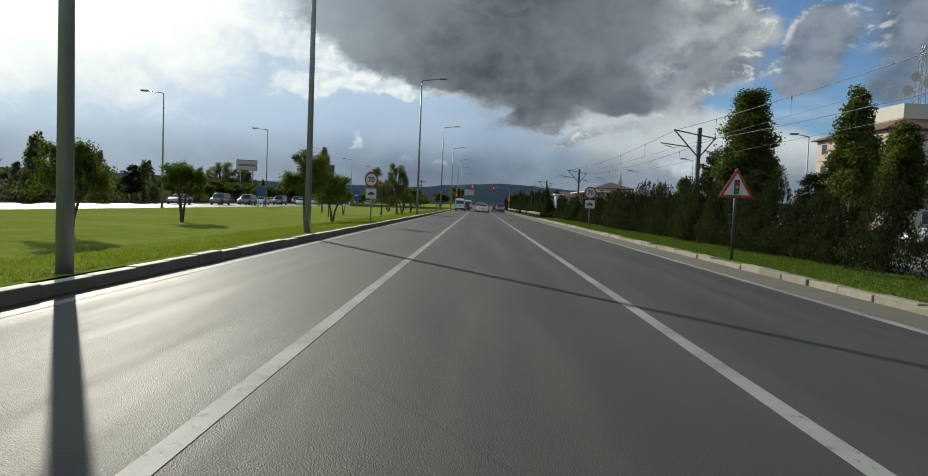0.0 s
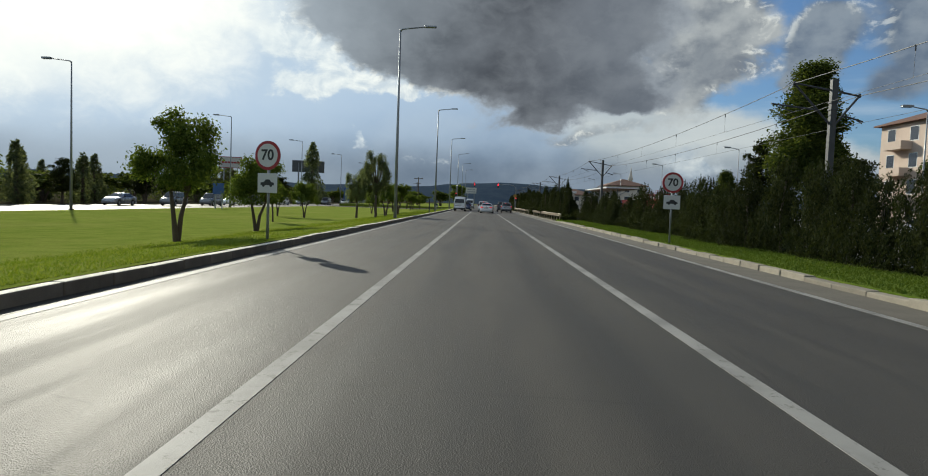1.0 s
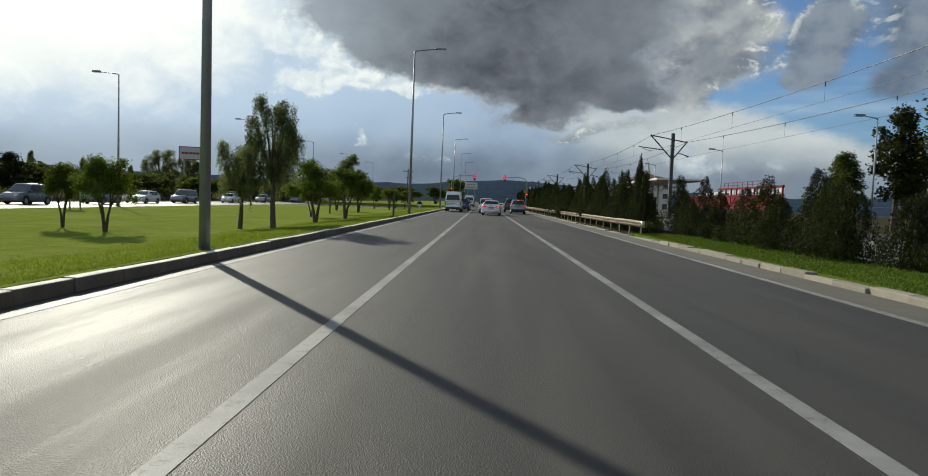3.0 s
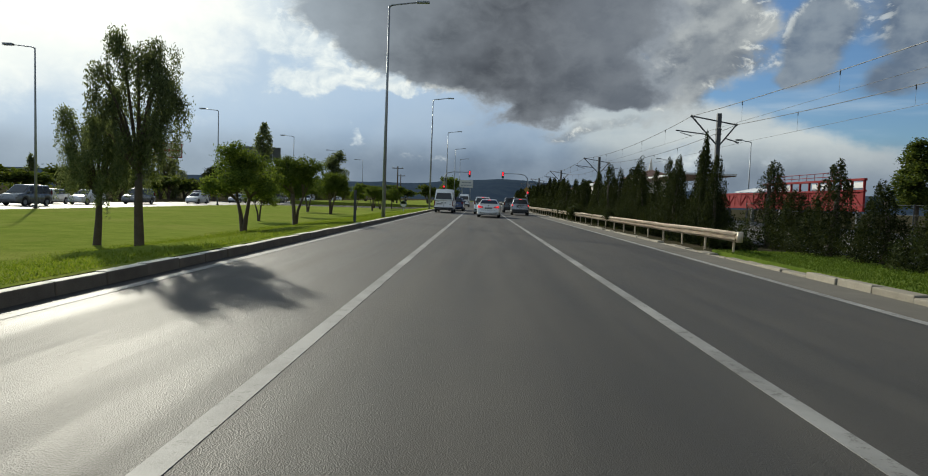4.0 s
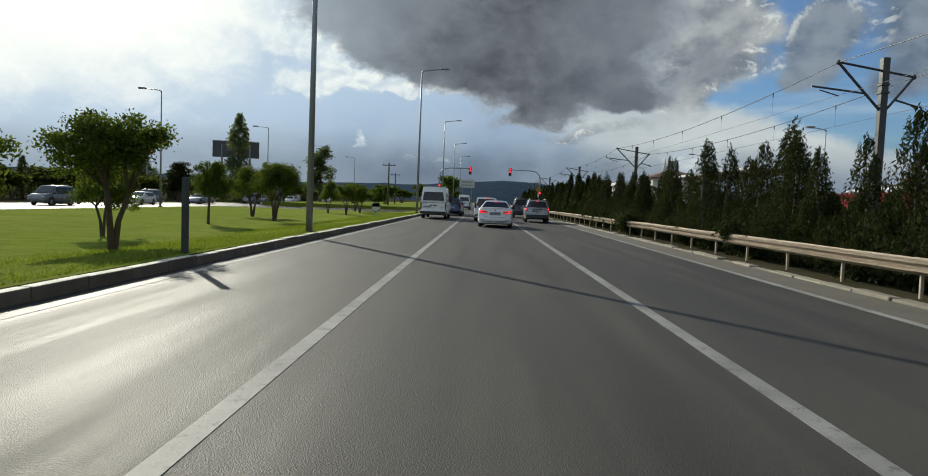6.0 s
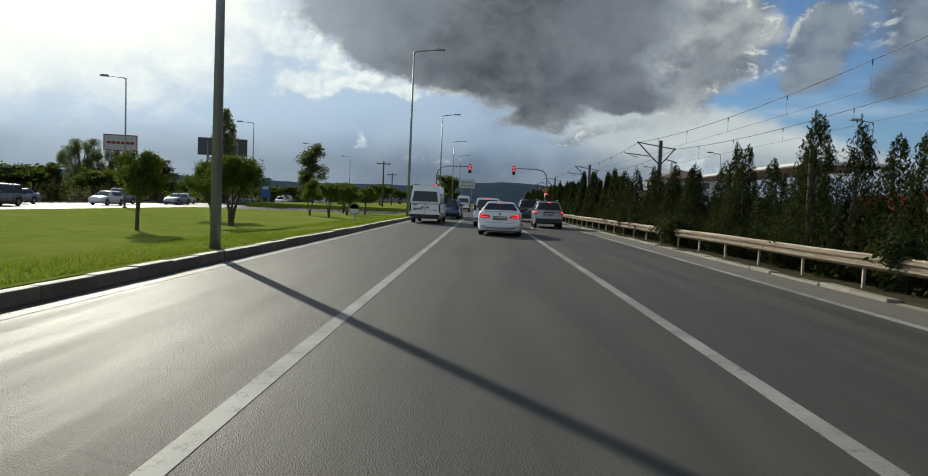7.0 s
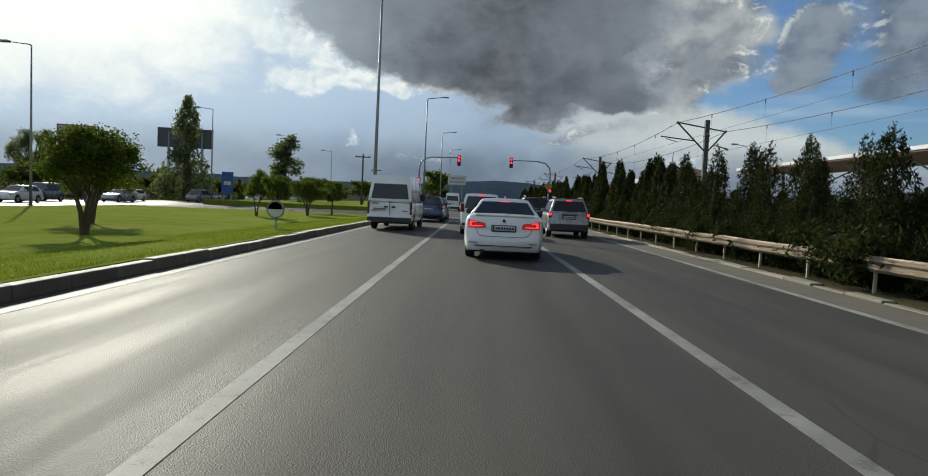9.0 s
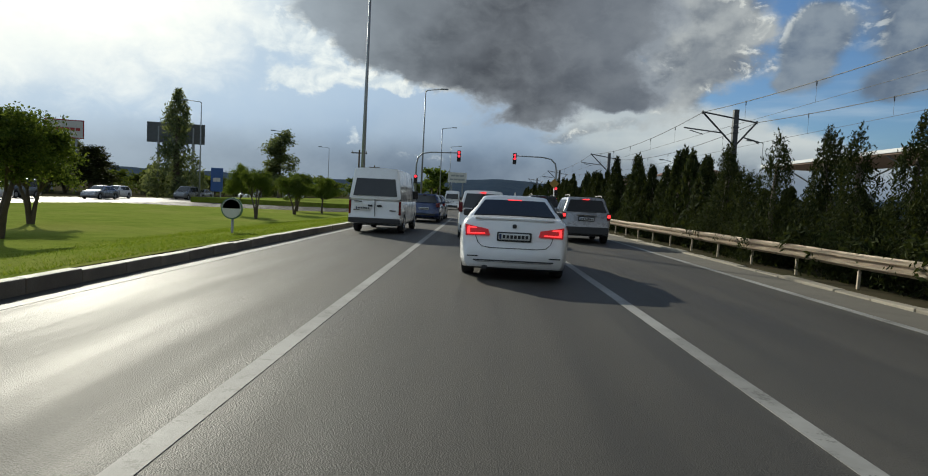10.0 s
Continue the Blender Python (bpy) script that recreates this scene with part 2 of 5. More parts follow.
def asphalt_material():
    m = bpy.data.materials.new("asphalt")
    m.use_nodes = True
    N = Nodes(m.node_tree)
    co = N.add("ShaderNodeTexCoord").outputs["Object"]
    sep = N.add("ShaderNodeSeparateXYZ", {0: co}).outputs
    streak = N.add("ShaderNodeCombineXYZ", {0: sep[0], 1: N.math("MULTIPLY", sep[1], 0.06), 2: 0.0}).outputs[0]
    s = N.noise(streak, 1.6, 4.0, 0.6).outputs["Fac"]
    pt = N.noise(co, 0.35, 4.0, 0.6).outputs["Fac"]
    g = N.noise(co, 90.0, 3.0, 0.7).outputs["Fac"]
    st = N.add("ShaderNodeTexVoronoi", {"Scale": 110.0})
    N.put(st.inputs["Vector"], co)
    col = N.mix(N.ramp(s, 0.35, 0.65), (0.045, 0.0414, 0.0355), (0.067, 0.0616, 0.0528))
    col = N.mix(N.ramp(pt, 0.4, 0.7, 0.0, 0.5), col, (0.043, 0.0415, 0.038))
    col = N.mix(N.ramp(g, 0.35, 0.7, 0.0, 0.45), col, (0.120, 0.112, 0.098))
    track = N.math("ABSOLUTE", N.math("SUBTRACT", N.math("ABSOLUTE", N.math("SUBTRACT", sep[0], 0.12)), 0.8))
    col = N.mix(N.ramp(track, 0.45, 0.1, 0.0, 0.3), col, (0.037, 0.0355, 0.032))
    cv = N.add("ShaderNodeTexVoronoi", {"Scale": 0.33}, feature="DISTANCE_TO_EDGE")
    N.put(cv.inputs["Vector"], N.mix(0.12, co, N.noise(co, 1.5, 4.0).outputs["Color"], "ADD"))
    crack = N.math("MULTIPLY", N.ramp(cv.outputs["Distance"], 0.006, 0.002), N.ramp(pt, 0.5, 0.6))
    col = N.mix(N.math("MULTIPLY", crack, 0.25), col, (0.014, 0.014, 0.013))
    p = N.add("ShaderNodeBsdfPrincipled", {"Base Color": col, "Specular IOR Level": 0.15})
    N.put(p.inputs["Roughness"], N.ramp(s, 0.3, 0.7, 0.54, 0.68))
    h = N.math("ADD", N.math("MULTIPLY", g, 0.6), st.outputs["Distance"])
    N.put(p.inputs["Normal"], N.add("ShaderNodeBump", {"Strength": 0.5, "Distance": 0.006, "Height": h}).outputs[0])
    N.add("ShaderNodeOutputMaterial", {0: p.outputs[0]})
    return m


def paint_line_material():
    """White road paint, chipped through to the asphalt and greyed by tyres."""
    m = bpy.data.materials.new("road_paint")
    m.use_nodes = True
    N = Nodes(m.node_tree)
    co = N.add("ShaderNodeTexCoord").outputs["Object"]
    big, mid, fin = (N.noise(co, s, 5.0, 0.65).outputs["Fac"] for s in (0.7, 7.0, 55.0))
    col = N.mix(N.ramp(big, 0.35, 0.65), (0.29, 0.284, 0.264), (0.185, 0.181, 0.168))
    chip = N.ramp(N.math("ADD", N.math("MULTIPLY", mid, 0.55), N.math("ADD", N.math("MULTIPLY", fin, 0.3), N.math("MULTIPLY", big, 0.15))), 0.53, 0.60)
    col = N.mix(N.math("MULTIPLY", chip, 0.8), col, (0.11, 0.105, 0.094))
    p = N.add("ShaderNodeBsdfPrincipled", {"Base Color": col, "Roughness": 0.66, "Specular IOR Level": 0.25})
    N.put(p.inputs["Normal"], N.add("ShaderNodeBump", {"Strength": 0.4, "Distance": 0.004, "Height": fin}).outputs[0])
    N.add("ShaderNodeOutputMaterial", {0: p.outputs[0]})
    return m


def grass_material(name, a, b, dry):
    """Mown turf: mottled greens with drier patches, and blades that let low sun through."""
    m = bpy.data.materials.new(name)
    m.use_nodes = True
    N = Nodes(m.node_tree)
    co = N.add("ShaderNodeTexCoord").outputs["Object"]
    big, mid, fin = (N.noise(co, k, 5.0, 0.62).outputs["Fac"] for k in (0.16, 1.3, 26.0))
    col = N.mix(N.ramp(mid, 0.32, 0.68), a, b)
    col = N.mix(N.ramp(big, 0.48, 0.68, 0.0, 0.6), col, dry)
    col = N.mix(N.ramp(fin, 0.30, 0.62, 0.55, 0.0), col, (0.060, 0.085, 0.012))
    d = N.add("ShaderNodeBsdfPrincipled", {"Base Color": col, "Roughness": 1.0, "Specular IOR Level": 0.0, "Sheen Weight": 0.10, "Sheen Roughness": 0.6, "Sheen Tint": (0.75, 0.85, 0.30, 1)})
    N.put(d.inputs["Normal"], N.add("ShaderNodeBump", {"Strength": 0.8, "Distance": 0.03, "Height": fin}).outputs[0])
    N.add("ShaderNodeOutputMaterial", {0: d.outputs[0]})
    return m


ASPHALT = asphalt_material()
PAINT = paint_line_material()
# One turf, two tones: glare on the median is put into its colour.
GRASS = grass_material("mown_grass_glare", (0.132, 0.182, 0.020), (0.200, 0.238, 0.040), (0.26, 0.25, 0.07))
GRASS_PLAIN = grass_material("mown_grass_plain", (0.060, 0.105, 0.010), (0.100, 0.145, 0.018), (0.13, 0.15, 0.03))
EARTH = material("earth", (0.07, 0.058, 0.040), (0.038, 0.040, 0.020), 1.0, scale=0.6, fine=18.0, bump=0.8, amount=0.9, spec=0.0)
GRAVEL = material("gravel", (0.2, 0.19, 0.17), (0.1, 0.095, 0.085), 0.95, scale=3.0, fine=45.0, bump=1.0)
# Shade on the median kerb's roadside faces is put into this dark colour.
KERB_SHADED = material("kerb_concrete_shaded", (0.19, 0.165, 0.13), (0.075, 0.066, 0.052), 0.85, scale=2.0, fine=60.0, bump=0.5, random_tint=0.18)
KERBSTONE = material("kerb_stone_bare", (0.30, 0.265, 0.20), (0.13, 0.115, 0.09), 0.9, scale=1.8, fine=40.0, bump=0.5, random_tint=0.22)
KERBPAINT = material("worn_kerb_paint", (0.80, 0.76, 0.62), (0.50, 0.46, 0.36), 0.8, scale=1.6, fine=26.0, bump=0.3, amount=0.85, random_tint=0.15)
DUST = material("dusty_asphalt", (0.115, 0.102, 0.078), (0.072, 0.065, 0.053), 0.9, scale=1.2, fine=50.0, bump=0.3)
CONCRETE = material("concrete", (0.40, 0.39, 0.37), None, 0.85, scale=1.0, fine=40.0, bump=0.3)
GALV = material("galvanised_steel", (0.30, 0.32, 0.34), (0.22, 0.235, 0.25), 0.5, 0.6, scale=3.0, fine=60.0)
RAILSTEEL = material("weathered_rail", (0.56, 0.47, 0.35), (0.36, 0.28, 0.20), 0.45, 0.25, scale=1.5, fine=30.0, amount=0.7)
MASTSTEEL = material("dark_mast_steel", (0.06, 0.065, 0.07), None, 0.55, 0.3, scale=3.0)
RUST = material("dull_rust", (0.07, 0.055, 0.045), (0.04, 0.035, 0.03), 0.95, scale=6.0, fine=50.0, bump=0.4, spec=0.1)
SIGNWHITE = material("sign_white", (0.54, 0.54, 0.53), (0.44, 0.44, 0.43), 0.45, scale=3.0)
SIGNRED = material("sign_red", (0.30, 0.016, 0.02), (0.22, 0.012, 0.016), 0.45, scale=3.0)
BLACK = material("black_plastic", (0.015, 0.015, 0.016), (0.03, 0.03, 0.03), 0.5, scale=5.0)
BARK = material("bark", (0.09, 0.07, 0.05), (0.045, 0.035, 0.025), 0.95, scale=5.0, fine=30.0, bump=1.0)
LEAF_ROUND = leaf_material("leaf_round", (0.042, 0.072, 0.015), (0.130, 0.168, 0.036), 0.45)
LEAF_DARK = leaf_material("leaf_conifer", (0.009, 0.016, 0.005), (0.046, 0.055, 0.016), 0.25)
LEAF_POPLAR = leaf_material("leaf_poplar", (0.026, 0.046, 0.011), (0.112, 0.138, 0.030), 0.42)
LEAF_GREY = leaf_material("leaf_grey", (0.065, 0.088, 0.05), (0.16, 0.185, 0.10), 0.5)
# Wooded hills tinted blue-grey: distance haze is put into their colour.
HILL_HAZE = material("far_hill_haze", (0.032, 0.050, 0.078), (0.052, 0.072, 0.095), 1.0, scale=0.02, fine=0.15, amount=0.9, spec=0.0)


# ---- building helpers ----
def mesh_of(bm, name, mat, smooth=False):
    me = bpy.data.meshes.new(name)
    bm.to_mesh(me)
    bm.free()
    for m in mat if isinstance(mat, (list, tuple)) else [mat]:
        me.materials.append(m)
    if smooth:
        me.polygons.foreach_set("use_smooth", [True] * len(me.polygons))
    return me


def part(name, bm, mat, parent=None, label="", smooth=False):
    """Links a bmesh as one mesh object under a thing or part."""
    ob = new(name, mesh_of(bm, name, mat, smooth))
    ob.parent = parent
    if label:
        ob["label"] = label
    return ob


def base(name, m, label, category, group="", kind=""):
    ob = new(name)
    ob.empty_display_size = 0.2
    ob.matrix_world = m
    return tagged(ob, label, category, group, kind)


def box(bm, lo, hi, bevel=0.0, seg=1):
    r = bmesh.ops.create_cube(bm, size=1.0)
    vs = r["verts"]
    for v in vs:
        v.co = Vector([lo[i] + (v.co[i] + 0.5) * (hi[i] - lo[i]) for i in range(3)])
    if bevel:
        es = list({e for v in vs for e in v.link_edges})
        bmesh.ops.bevel(bm, geom=es, offset=bevel, segments=seg, affect="EDGES", profile=0.5)
    return vs


def tube(bm, pts, radii, sides=8, cap=True):
    """A round bar along points."""
    rings = []
    pts = [Vector(p) for p in pts]
    for i, p in enumerate(pts):
        d = (pts[min(i + 1, len(pts) - 1)] - pts[max(i - 1, 0)]).normalized()
        q = Vector((0, 0, 1)).rotation_difference(d)
        r = radii[i] if isinstance(radii, (list, tuple)) else radii
        rings.append([bm.verts.new(p + q @ Vector((r * math.cos(k * math.tau / sides), r * math.sin(k * math.tau / sides), 0))) for k in range(sides)])
    for a, b in zip(rings, rings[1:]):
        for k in range(sides):
            bm.faces.new((a[k], a[(k + 1) % sides], b[(k + 1) % sides], b[k]))
    if cap:
        bm.faces.new(rings[0][::-1])
        bm.faces.new(rings[-1])


def disc(bm, centre, radius, normal, thick, sides=28):
    n = Vector(normal).normalized()
    c = Vector(centre)
    tube(bm, [c - n * thick / 2, c + n * thick / 2], radius, sides)


def sheet(name, x0, x1, y0, y1, z, mat, label, category, bottom=0.3):
    bm = bmesh.new()
    box(bm, (x0, y0, z - bottom), (x1, y1, z))
    ob = part(name, bm, mat)
    return tagged(ob, label, category, kind="structure")


def text_mesh(name, body, size, mat, parent, m, extrude=0.002):
    """Lettering in the built-in font, as a mesh part."""
    cu = bpy.data.curves.new(name, "FONT")
    cu.body, cu.size, cu.extrude, cu.offset, cu.align_x, cu.align_y = body, size, extrude, size * 0.025, "CENTER", "CENTER"
    tmp = bpy.data.objects.new(name, cu)
    me = bpy.data.meshes.new_from_object(tmp)
    bpy.data.objects.remove(tmp)
    me.materials.clear()
    me.materials.append(mat)
    ob = new(name, me)
    ob.parent = parent
    ob.matrix_basis = m
    return ob


# ---- ground and road ----
ROAD_L, ROAD_R = -4.95, 6.0


def ground_z(x):
    """Height of the land across the road: the median falls away from the kerb."""
    if x > -5.0:
        return 0.12 if x > 6 else 0.0
    return float(np.interp(-x, [5.13, 5.4, 7.0, 10.0, 33.0], [0.168, 0.16, 0.02, -0.36, -0.5]))


def build_ground():
    bm = bmesh.new()
    box(bm, (-2600, -300, -1.6), (2600, 4000, -0.62))
    tagged(part("ground", bm, EARTH), "dry earth and scrub reaching to the horizon", "ground", kind="structure")
    sheet("road", ROAD_L - 0.02, ROAD_R + 0.02, -60, 900, 0.0, ASPHALT, "grey asphalt carriageway with three lanes", "road", 0.7)
    sheet("road_far", -45, -33.4, -60, 900, -0.5, ASPHALT, "grey asphalt carriageway for the oncoming traffic", "road")
    bm = bmesh.new()
    xs = [-5.13, -5.25, -5.5, -5.9, -6.4, -7.0, -8.0, -9.0, -10.0, -14.0, -18.0, -22.0, -26.0, -30.0, -33.3]
    ys = [-60 + 2.0 * k for k in range(125)]
    grid = [[bm.verts.new((x, y, ground_z(x) + 0.05 * noise.noise((x * 0.25, y * 0.18, 3.0)) * min(1, max(0.0, (-5.2 - x) / 1.5)))) for y in ys] for x in xs]
    for c, d in zip(grid, grid[1:]):
        for k in range(len(ys) - 1):
            bm.faces.new((d[k], c[k], c[k + 1], d[k + 1]))
    bmesh.ops.recalc_face_normals(bm, faces=bm.faces[:])
    tagged(part("median_grass", bm, GRASS, smooth=True), "mown green grass on the wide median", "grass", kind="structure")
    bm = bmesh.new()
    jx = [ROAD_L - 0.03, -6.0, -8.0, -10.5, -15.0, -24.0, -33.35]
    jz = [-0.004, -0.03, -0.16, -0.33, -0.40, -0.45, -0.497]
    cols = [[bm.verts.new((x, y, z)) for y in (188.02, 196.0, 205.2)] for x, z in zip(jx, jz)]
    for c, d in zip(cols, cols[1:]):
        for k in range(2):
            bm.faces.new((d[k], c[k], c[k + 1], d[k + 1]))
    bmesh.ops.solidify(bm, geom=bm.faces[:], thickness=0.1)
    bmesh.ops.recalc_face_normals(bm, faces=bm.faces[:])
    tagged(part("junction", bm, ASPHALT), "asphalt crossing through the median", "road", kind="structure")
    sheet("median_far", -33.3, ROAD_L - 0.24, 205.3, 900, 0.1, GRASS, "green grass on the median past the crossing", "grass", 0.8)
    sheet("verge_grass", ROAD_R + 0.24, 9.6, -60, 111.5, 0.12, GRASS_PLAIN, "mown green grass strip along the road", "grass", 0.8)
    sheet("verge_earth", ROAD_R + 0.24, 9.6, 111.52, 900, 0.05, EARTH, "bare dark earth under the crash barrier and hedge", "ground", 0.8)
    sheet("tram_bed", 9.62, 18.5, -60, 900, 0.05, GRAVEL, "grey gravel bed of the tram line", "track bed", 0.7)
    sheet("service_road", 20, 27, -60, 900, 0.02, ASPHALT, "grey asphalt side street", "road", 0.7)
    sheet("side_land", 27.02, 120, -60, 900, 0.03, EARTH, "dusty ground in front of the buildings", "ground", 0.7)
    for name, x, w in (("edge_line", -4.62, 0.15), ("lane_line", -1.6, 0.15), ("lane_line", 1.9, 0.15), ("edge_line", 5.05, 0.14)):
        bm = bmesh.new()
        box(bm, (x - w / 2, -60, -0.01), (x + w / 2, 174, 0.004))
        tagged(part(name, bm, PAINT), "worn white painted line on the asphalt", "road marking", kind="structure")
    bm = bmesh.new()
    box(bm, (5.14, -60, -0.01), (ROAD_R - 0.003, 174, 0.004))
    tagged(part("gutter", bm, DUST), "dusty strip of asphalt along the kerb", "gutter", kind="structure")
    bm = bmesh.new()
    box(bm, (-4.5, 174.5, -0.01), (5.4, 174.95, 0.004))
    tagged(part("stop_line", bm, PAINT), "white stop line across the lanes", "road marking", kind="structure")


build_ground()


def build_kerbs():
    """Kerb stones one by one, each a bevelled block."""
    for side, x0, x1, h, name in ((-1, ROAD_L - 0.24, ROAD_L, 0.175, "kerb_median"), (1, ROAD_R, ROAD_R + 0.24, 0.125, "kerb_verge")):
        root = base(name, pose((x0 + x1) / 2, 0, 0), "row of weathered concrete kerb stones", "kerb", kind="structure")
        mes = []
        for k in range(3):
            bm = bmesh.new()
            box(bm, ((-0.06 if side < 0 else -0.12) + 0.004 * k, 0.0, -0.15), (0.12 - 0.003 * k, 0.985, h - 0.006 * k), 0.018, 2)
            bm.normal_update()
            # Median stones: worn paint on the tops, shade-darkened concrete on every other face.
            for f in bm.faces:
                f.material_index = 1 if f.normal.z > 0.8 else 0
            mes.append(mesh_of(bm, "kerb_stone", (KERB_SHADED, KERBPAINT) if side < 0 else (KERBSTONE, KERBSTONE)))
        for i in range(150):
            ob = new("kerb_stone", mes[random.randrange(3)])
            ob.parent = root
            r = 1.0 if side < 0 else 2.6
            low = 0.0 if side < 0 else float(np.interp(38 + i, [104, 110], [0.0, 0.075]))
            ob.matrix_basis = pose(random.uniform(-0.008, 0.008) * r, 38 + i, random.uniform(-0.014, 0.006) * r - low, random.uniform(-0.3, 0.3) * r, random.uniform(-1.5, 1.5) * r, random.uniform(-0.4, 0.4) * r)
        bm = bmesh.new()
        box(bm, (-0.12, -60, -0.15), (0.12, 37.98, h - 0.004))
        box(bm, (-0.12, (205.0 if side < 0 else 188.02), -0.15), (0.12, 900, h - 0.004))
        tagged(part("kerb_run", bm, KERB_SHADED, root), kind="stuff")


build_kerbs()


# ---- street furniture ----
def street_lamp(m, height, arm, label, group, radius=0.105):
    """Tapered steel pole with a bent arm towards +x and a flat lantern."""
    root = base("street_lamp", m, label, "street lamp", group)
    bm = bmesh.new()
    box(bm, (-0.17, -0.17, -0.1), (0.17, 0.17, 0.03), 0.015)
    part("base_plate", bm, RUST, root, "dull rusted base plate")
    bm = bmesh.new()
    tube(bm, [(0, 0, 0), (0, 0, height * 0.5), (0, 0, height)], [radius, radius * 0.75, radius * 0.45], 12)
    part("pole", bm, GALV, root, smooth=True)
    bm = bmesh.new()
    s = 1 if arm > 0 else -1
    tube(bm, [(0, 0, height - 0.1), (s * 0.12, 0, height + 0.03), (s * 0.4, 0, height + 0.07), (arm, 0, height + 0.2)], [0.055, 0.05, 0.045, 0.035], 8)
    part("arm", bm, GALV, root, smooth=True)
    bm = bmesh.new()
    vs = box(bm, (arm - 0.1 * s, -0.13, height + 0.16), (arm + 0.6 * s, 0.13, height + 0.27), 0.03, 2)
    part("lantern", bm, GALV, root, "flat grey lantern head")
    return root


LAMP = street_lamp(pose(-5.36, 60.5, 0.14), 11.3, 1.55, "tall grey steel street lamp standing in the median grass", "street lamps along the median")
for y in (49.0, 95.4, 128.5, 160.6, 192.6, 225, 257):
    copy_thing(LAMP, pose(-5.36, y, 0.14, 0, random.uniform(-0.3, 0.3), random.uniform(-2, 2)))
FARLAMP = street_lamp(pose(-33.9, 108.5, -0.45), 12.0, -1.8, "grey steel street lamp beside the oncoming carriageway", "street lamps of the far carriageway", 0.11)
for y in (75, 141.8, 175.6, 209, 243, 277):
    copy_thing(FARLAMP, pose(-33.9, y, -0.45))
SIDELAMP = street_lamp(pose(31, 103, 0), 9.0, -1.2, "slim grey street lamp beyond the tram line", "street lamps of the side street", 0.09)
for y in (70, 136, 169, 202, 235):
    copy_thing(SIDELAMP, pose(31, y, 0))


def bars(bm, x0, x1, z, h, y, n, gap):
    w = (x1 - x0 - gap * (n - 1)) / n
    for i in range(n):
        a = x0 + i * (w + gap)
        box(bm, (a, y - 0.004, z - h / 2), (a + w, y, z + h / 2))


def sign_post(root, height, mat=GALV):
    bm = bmesh.new()
    tube(bm, [(0, 0, -0.1), (0, 0, height)], 0.035, 10)
    part("post", bm, mat, root, smooth=True)


def car_sign_shape(bm, y, z, s):
    """Side view of a car, cut out flat."""
    pts = [(-0.9, -0.25), (-0.9, 0.05), (-0.45, 0.12), (-0.2, 0.42), (0.3, 0.42), (0.55, 0.12), (0.92, 0.05), (0.92, -0.25)]
    vs = [bm.verts.new((p[0] * s, y, z + p[1] * s)) for p in pts]
    f = bm.faces.new(vs)
    r = bmesh.ops.extrude_face_region(bm, geom=[f])
    for v in r["geom"]:
        if isinstance(v, bmesh.types.BMVert):
            v.co.y -= 0.003
    for cx in (-0.5, 0.5):
        disc(bm, (cx * s, y - 0.002, z - 0.28 * s), 0.17 * s, (0, 1, 0), 0.006, 16)


def speed_sign(m, label, tilt=0.0):
    root = base("speed_sign", m, label, "road sign", "speed limit signs")
    sign_post(root, 2.45)
    bm = bmesh.new()
    disc(bm, (0, -0.05, 2.1), 0.36, (0, 1, 0), 0.02, 40)
    disk = part("disc", bm, SIGNRED, root, "round plate with a red border")
    bm = bmesh.new()
    disc(bm, (0, -0.062, 2.1), 0.285, (0, 1, 0), 0.008, 40)
    part("face", bm, SIGNWHITE, disk, "white centre of the plate")
    text_mesh("number", "70", 0.36, BLACK, disk, pose(0, -0.068, 2.1, 90, 0, 0))
    bm = bmesh.new()
    box(bm, (-0.28, -0.055, 1.18), (0.28, -0.04, 1.66), 0.006)
    plate = part("plate", bm, SIGNWHITE, root, "white plate below the disc")
    bm = bmesh.new()
    car_sign_shape(bm, -0.058, 1.42, 0.21)
    part("pictogram", bm, BLACK, plate, "black car outline")
    return root


S1 = speed_sign(pose(-5.45, 72.5, 0.14, 0, 0, -16), "round speed limit sign over a white plate, on the median")
copy_thing(S1, pose(6.45, 79.2, 0.12, 0, 0, -3))["label"] = "round speed limit sign over a white plate, beside the hedge"


def warning_sign(m):
    root = base("warning_sign", m, "triangular red-bordered traffic light warning sign on a post", "road sign")
    sign_post(root, 2.3, MASTSTEEL)
    for nm, s, y, mat in (("border", 0.50, -0.05, SIGNRED), ("face", 0.36, -0.066, SIGNWHITE)):
        bm = bmesh.new()
        vs = [bm.verts.new((s * math.sin(a), y, 1.82 + s * math.cos(a))) for a in (0, math.tau / 3, 2 * math.tau / 3)]
        f = bm.faces.new(vs)
        r = bmesh.ops.extrude_face_region(bm, geom=[f])
        for v in r["geom"]:
            if isinstance(v, bmesh.types.BMVert):
                v.co.y += 0.014
        part(nm, bm, mat, root)
    bm = bmesh.new()
    box(bm, (-0.065, -0.076, 1.66), (0.065, -0.066, 2.02), 0.004)
    lamp = part("pictogram", bm, BLACK, root, "black signal outline with three lights")
    for z, c in ((1.95, "red"), (1.84, "amber"), (1.73, "green")):
        bm = bmesh.new()
        disc(bm, (0, -0.079, z), 0.042, (0, 1, 0), 0.006, 16)
        part("spot", bm, {"red": SIGNRED, "amber": material("sign_amber", (0.55, 0.3, 0.02), None, 0.5), "green": material("sign_green", (0.02, 0.22, 0.06), None, 0.5)}[c], lamp)


warning_sign(pose(6.3, 57.3, 0.12, 0, 0, -4))

bm = bmesh.new()
box(bm, (-0.05, -0.05, -0.1), (0.05, 0.05, 1.35), 0.01)
